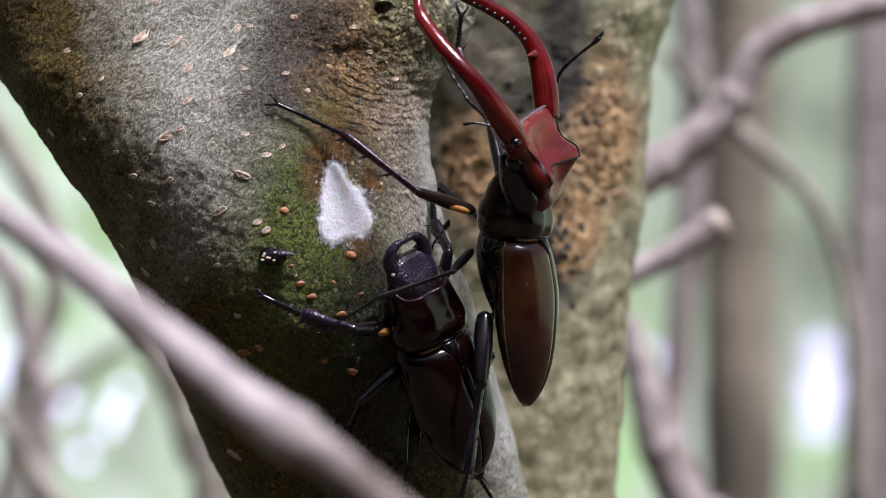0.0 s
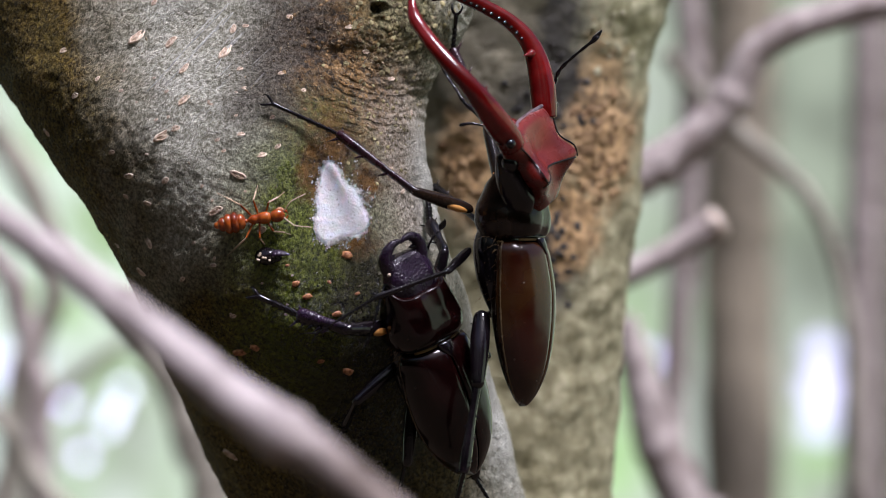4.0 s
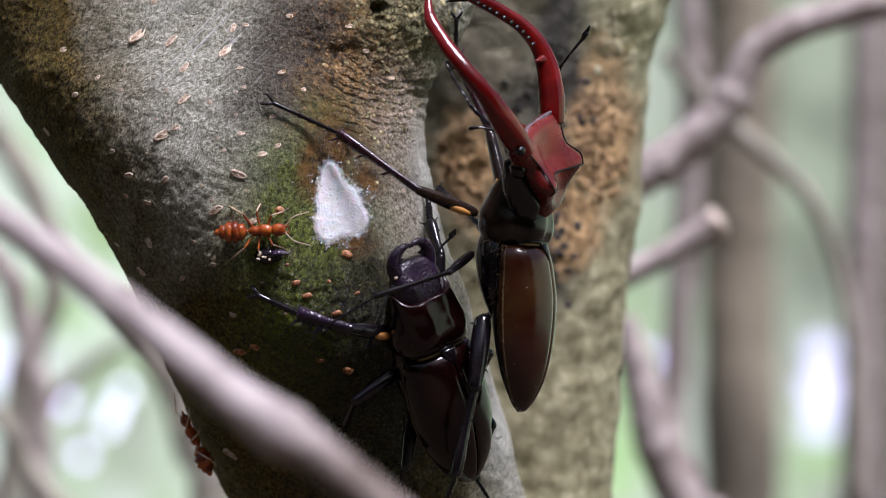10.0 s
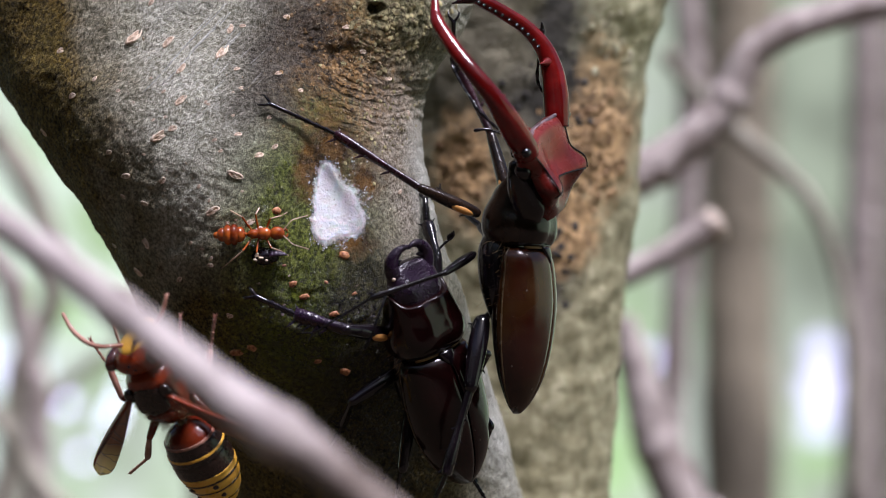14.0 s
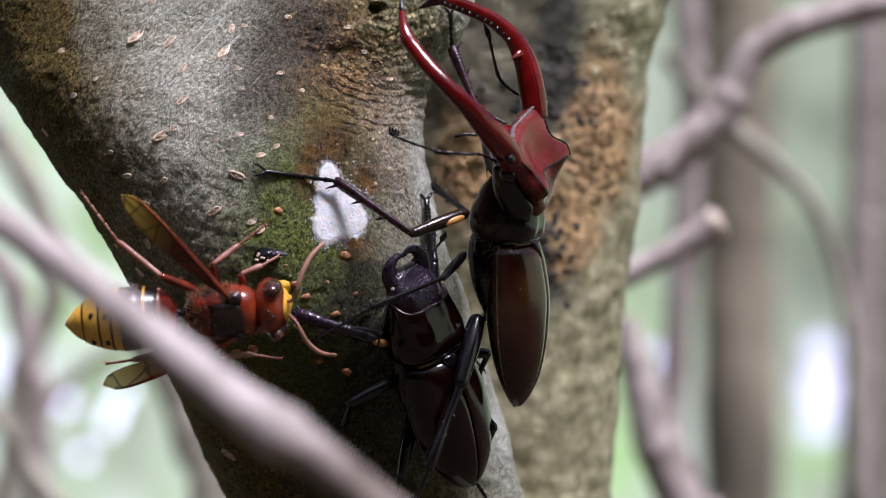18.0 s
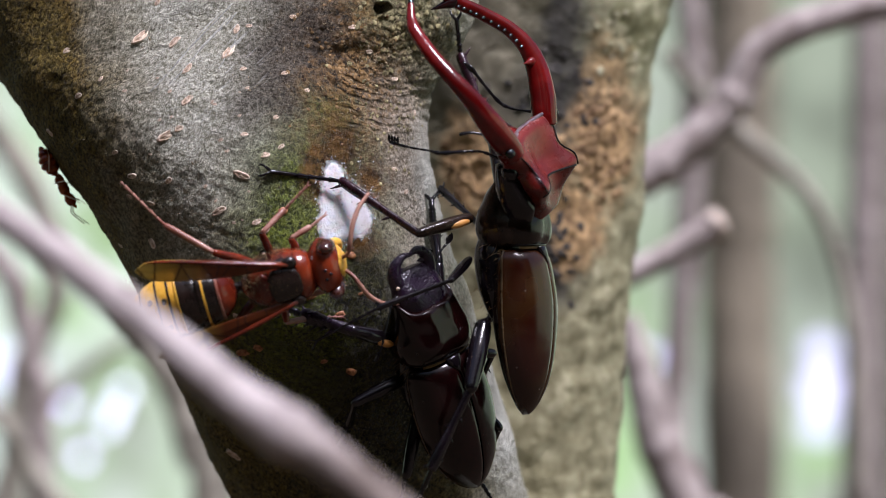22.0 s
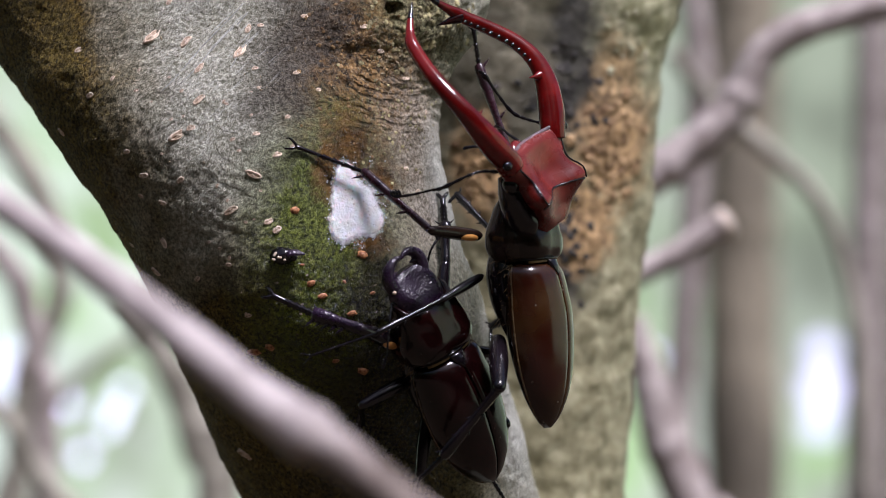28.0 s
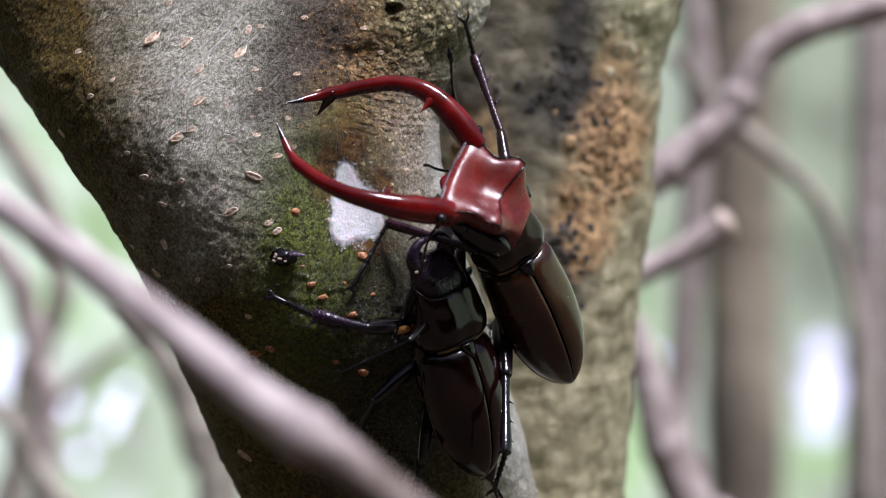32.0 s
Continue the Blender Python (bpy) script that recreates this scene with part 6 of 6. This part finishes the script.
FEMALE_STEPS = {
    "lf": ((-5.8, 5.5, -3.0), [(0, 640, 590, -6, 535, 548, -1, 447, 512, 1), (32, 640, 590, -6, 535, 548, -1, 447, 512, 1)]),
    "lm": ((-5.6, -2.0, -4.0), [(0, 664, 668, -4, 622, 742, 3, 598, 790, 5), (32, 664, 668, -4, 622, 742, 3, 598, 790, 5)]),
    "lh": ((-5.0, -9.0, -3.6), [(0, 738, 750, -3, 716, 815, 4, 706, 892, 5), (32, 738, 750, -3, 716, 815, 4, 706, 892, 5)]),
    "rf": ((5.4, 5.5, -3.0), [(0, 806, 462, 6, 768, 396, 14, 764, 345, 18), (32, 806, 462, 6, 768, 396, 14, 764, 345, 18)]),
    "rm": ((5.4, -2.0, -4.0), [(0, 835, 640, 14, 840, 700, 18, 830, 740, 20), (32, 835, 640, 14, 840, 700, 18, 830, 740, 20)]),
    "rh": ((5.0, -9.0, -3.6), [(0, 860, 770, 12, 848, 846, 16, 872, 884, 18), (32, 860, 770, 12, 848, 846, 16, 872, 884, 18)]),
}
# the hornet: seconds; head and abdomen tip (across, down), depth of the thorax, roll to its side, pitch of the head outward (degrees)
HORNET_ROWS = [(0, -420, 620, -760, 760, -25, 0, 0), (13.4, -408, 620, -748, 760, -25, 0, 0), (13.65, -118, 560, -288, 830, -20, 10, 30), 
         (13.8, 112, 545, 137, 860, -14, 10, 30), (13.9, 234, 608, 292, 925, -12, -20, 32), (14.0, 284, 620, 340, 925, -12, -26, 34), 
         (14.1, 262, 588, 322, 908, -12, -20, 34), (14.2, 268, 540, 288, 835, -12, -30, 32), (14.3, 275, 490, 240, 800, -12, -10, 38), 
         (14.4, 286, 460, 170, 770, -12, 0, 42), (14.5, 306, 470, 170, 776, -12, 20, 32), (15.3, 393, 430, 108, 560, -10, 22, 12), 
         (16.5, 465, 405, 123, 440, -9, 22, 0), (17, 499, 405, 159, 479, -9, 22, 0), (17.3, 540, 412, 198, 493, -9, 22, 0), 
         (17.6, 547, 432, 203, 495, -9, 22, 0), (18, 488, 545, 138, 575, -9, 22, 0), (18.4, 515, 540, 147, 582, -9, 22, 0), 
         (19, 529, 508, 181, 582, -9, 22, 0), (19.5, 529, 494, 189, 560, -9, 22, 0), (20, 531, 466, 196, 556, -9, 22, 0), 
         (20.5, 539, 456, 207, 556, -9, 22, 0), (21, 534, 450, 210, 558, -9, 22, 0), (21.5, 552, 445, 230, 548, -9, 22, 0), 
         (22, 574, 473, 248, 555, -9, 22, 0), (22.3, 575, 474, 255, 545, -9, 22, 0), (22.6, 580, 462, 241, 525, -9, 22, 0), 
         (22.8, 570, 457, 248, 545, -9, 22, 0), (23, 507, 510, 172, 540, -9, 22, 0), (23.2, 351, 551, 17, 522, -9, 22, 0), 
         (23.5, 335, 529, 6, 441, -9, 22, 0), (24, 306, 496, -17, 441, -9, 22, 0), (24.5, 342, 420, 5, 480, -9, 22, 0), 
         (25, 352, 486, 27, 413, -9, 22, 0), (25.3, 367, 566, 113, 373, -10, 22, 0), (25.5, 333, 618, 118, 413, -12, 22, 0), 
         (25.9, 111, 763, -129, 563, -25, 0, 0), (26.4, -431, 903, -711, 763, -40, 0, 0), (32, -440, 898, -720, 758, -40, 0, 0)]
ANT_ROWS = [(0, 380, 600, -40, 52, -0.4, 0.9), (0.8, 260, 500, -60, 50, -0.7, 0.5), (1.08, 232, 478, -50, 46, -0.7, 0.5), (1.2, 161, 427, -25, 28, -0.9, -0.4), 
         (1.4, 177, 436, 0, 20, -0.8, -0.6), (1.6, 199, 415, 30), (1.8, 213, 402, 50), (2.0, 272, 411, 95), (2.3, 344, 421, 85), (2.6, 403, 399, 80), 
         (3, 410, 398, 80), (3.5, 457, 387, 80), (5.5, 458, 398, 84), (8, 465, 408, 84), (10.5, 464, 412, 88), (13, 470, 416, 88), 
         (14.2, 466, 416, 88), (14.35, 493, 360, 50), (14.5, 552, 280, 62), (14.9, 653, 200, 60), (15.4, 748, 160, 70), 
         (15.9, 790, 110, 60, 40, 0.9, 0.4), (16.4, 720, 70, 0, 62, 0.3, 0.9), (32, 700, 60, 0, 62, 0.3, 0.9)]
EDGE_ANT_ROWS = [(0, 430, 990, -25, 40, -0.7, 0.7), (9.5, 428, 902, -25, 34, -0.9, 0.2), (10.0, 366, 780, -25, 25, -1, -0.1), 
         (10.1, 362, 762, -25, 25, -1, -0.1), (10.5, 336, 702, -25, 40, -0.8, 0.6), (11.2, 420, 620, -25, 50, -0.5, 0.9), 
         (15.6, 160, 250, 200, 50, -0.5, 0.9), (16.2, 50, 215, 190, 34, -0.9, 0.3), (16.5, 84, 256, 150, 20, -1, -0.2), 
         (17.5, 136, 312, 150, 22, -1, 0), (17.8, 160, 345, 150, 50, -0.5, 0.9), (18.2, 290, 390, 150, 54, -0.3, 1), 
         (21.2, 250, 340, 150, 54, -0.3, 1), (21.5, 66, 255, 150, 28, -1, 0), (21.7, 106, 296, 150, 24, -1, 0), (21.9, 126, 318, 150, 24, -1, 0), 
         (22.1, 118, 324, 150, 24, -1, 0), (22.25, 150, 340, 150, 52, -0.4, 0.9), (22.6, 300, 410, 150, 54, -0.3, 1), 
         (32, 300, 410, 150, 54, -0.3, 1)]


# wings: seconds; swing of the left and the right wing from the rest, and their lift (degrees)
WING_ROWS = [(0, -60, 60, 0), (13.6, -60, 60, 10), (13.8, -70, 60, -10), (13.9, -30, 30, 10), (14.1, -30, 20, 5), (14.3, -45, 8, 0), (14.5, -55, 2, 0), (15.2, -12, 6, 0), (16.5, 2, -9, 0), (17.9, 2, -8, 0),
             (18.0, -35, 4, 8), (18.3, 2, -5, 0), (23.0, 2, -6, 0), (24.0, 4, -4, 0), (25.2, 0, 0, 0), (25.5, -30, 10, 20), (25.8, -60, 60, -10), (32, -60, 60, 0)]


def pair_pose(front, rear, behind, roll, pitch, at_front, back=0.0):
    """A creature's pose from two marks along its length; its origin lies at_front of the way from rear to front."""
    a, b = spot(*front, behind), spot(*rear, behind + back)
    f = (a - b).normalized()
    flat = Vector((f.z, 0, -f.x))
    n = Vector((0, -1, 0)) * math.cos(radians(roll)) + flat * math.sin(radians(roll))
    m = axes(f, n, b.lerp(a, at_front))
    return m @ pose(0, 0, 0, pitch, 0, 0)


def motions():
    body, head = male_poses()
    walk(MALE, body)
    walk(MALE_HEAD, head)
    for (ob, root, tip), rows in zip(MALE_FEELERS, FEELER_ROWS):
        keys = []
        for (t, m), (_, h) in zip(body, head):
            w = (m @ h).to_3x3()
            v = w @ (tip - root)
            turn = radians(rest_of(rows, t)[0]) - math.atan2(v.z, v.x)
            turn = (turn + math.pi) % (2 * math.pi) - math.pi
            keys.append((t, Matrix.Translation(root) @ (w.inverted() @ Matrix.Rotation(-turn, 3, "Y") @ w).to_4x4()))
        walk(ob, keys)
    for key, (hip, rows) in MALE_STEPS.items():
        drive_leg(MALE_LEGS[key], hip, body, rows, key == "lf")
    body, head = [], []
    for t, jx, jz, tx, tz, roll, nod, yaw in FEMALE_ROWS:
        body.append((t, pair_pose((jx, jz), (tx, tz), 4.0, roll, 0, 1.0, 7.0)))
        head.append((t, Matrix.Translation(Vector((0, 10.0, 0.2)) * 0.001) @ pose(0, 0, 0, nod, 0, yaw)))
    walk(FEMALE, body)
    walk(FEMALE_HEAD, head)
    for key, (hip, rows) in FEMALE_STEPS.items():
        drive_leg(FEMALE_LEGS[key], hip, body, rows, key[0] == "l")
    for w, side in zip(HORNET_WINGS, (-1, 1)):
        rest = Vector((side * 3.4, 2.0, 3.4)) * 0.00103
        walk(w, [(t, Matrix.Translation(rest) @ pose(0, 0, 0, tilt, 0, (left if side < 0 else right))) for t, left, right, tilt in WING_ROWS])
    walk(HORNET, [(t, pair_pose((hx, hz), (tx, tz), d, roll, pitch, 0.765)) for t, hx, hz, tx, tz, d, roll, pitch in HORNET_ROWS])
    for thing, rows in ((ANT, ANT_ROWS), (EDGE_ANT, EDGE_ANT_ROWS)):
        keys = []
        for t, x, z, heading, *deep in rows:
            p, out = on_bark(x, z) if not deep else (spot(x, z, deep[0]), Vector((deep[1], deep[2], 0.1)))
            h = radians(heading)
            keys.append((t, axes((math.sin(h), 0, math.cos(h)), out, p + out.normalized() * 0.0014)))
        walk(thing, keys)


motions()
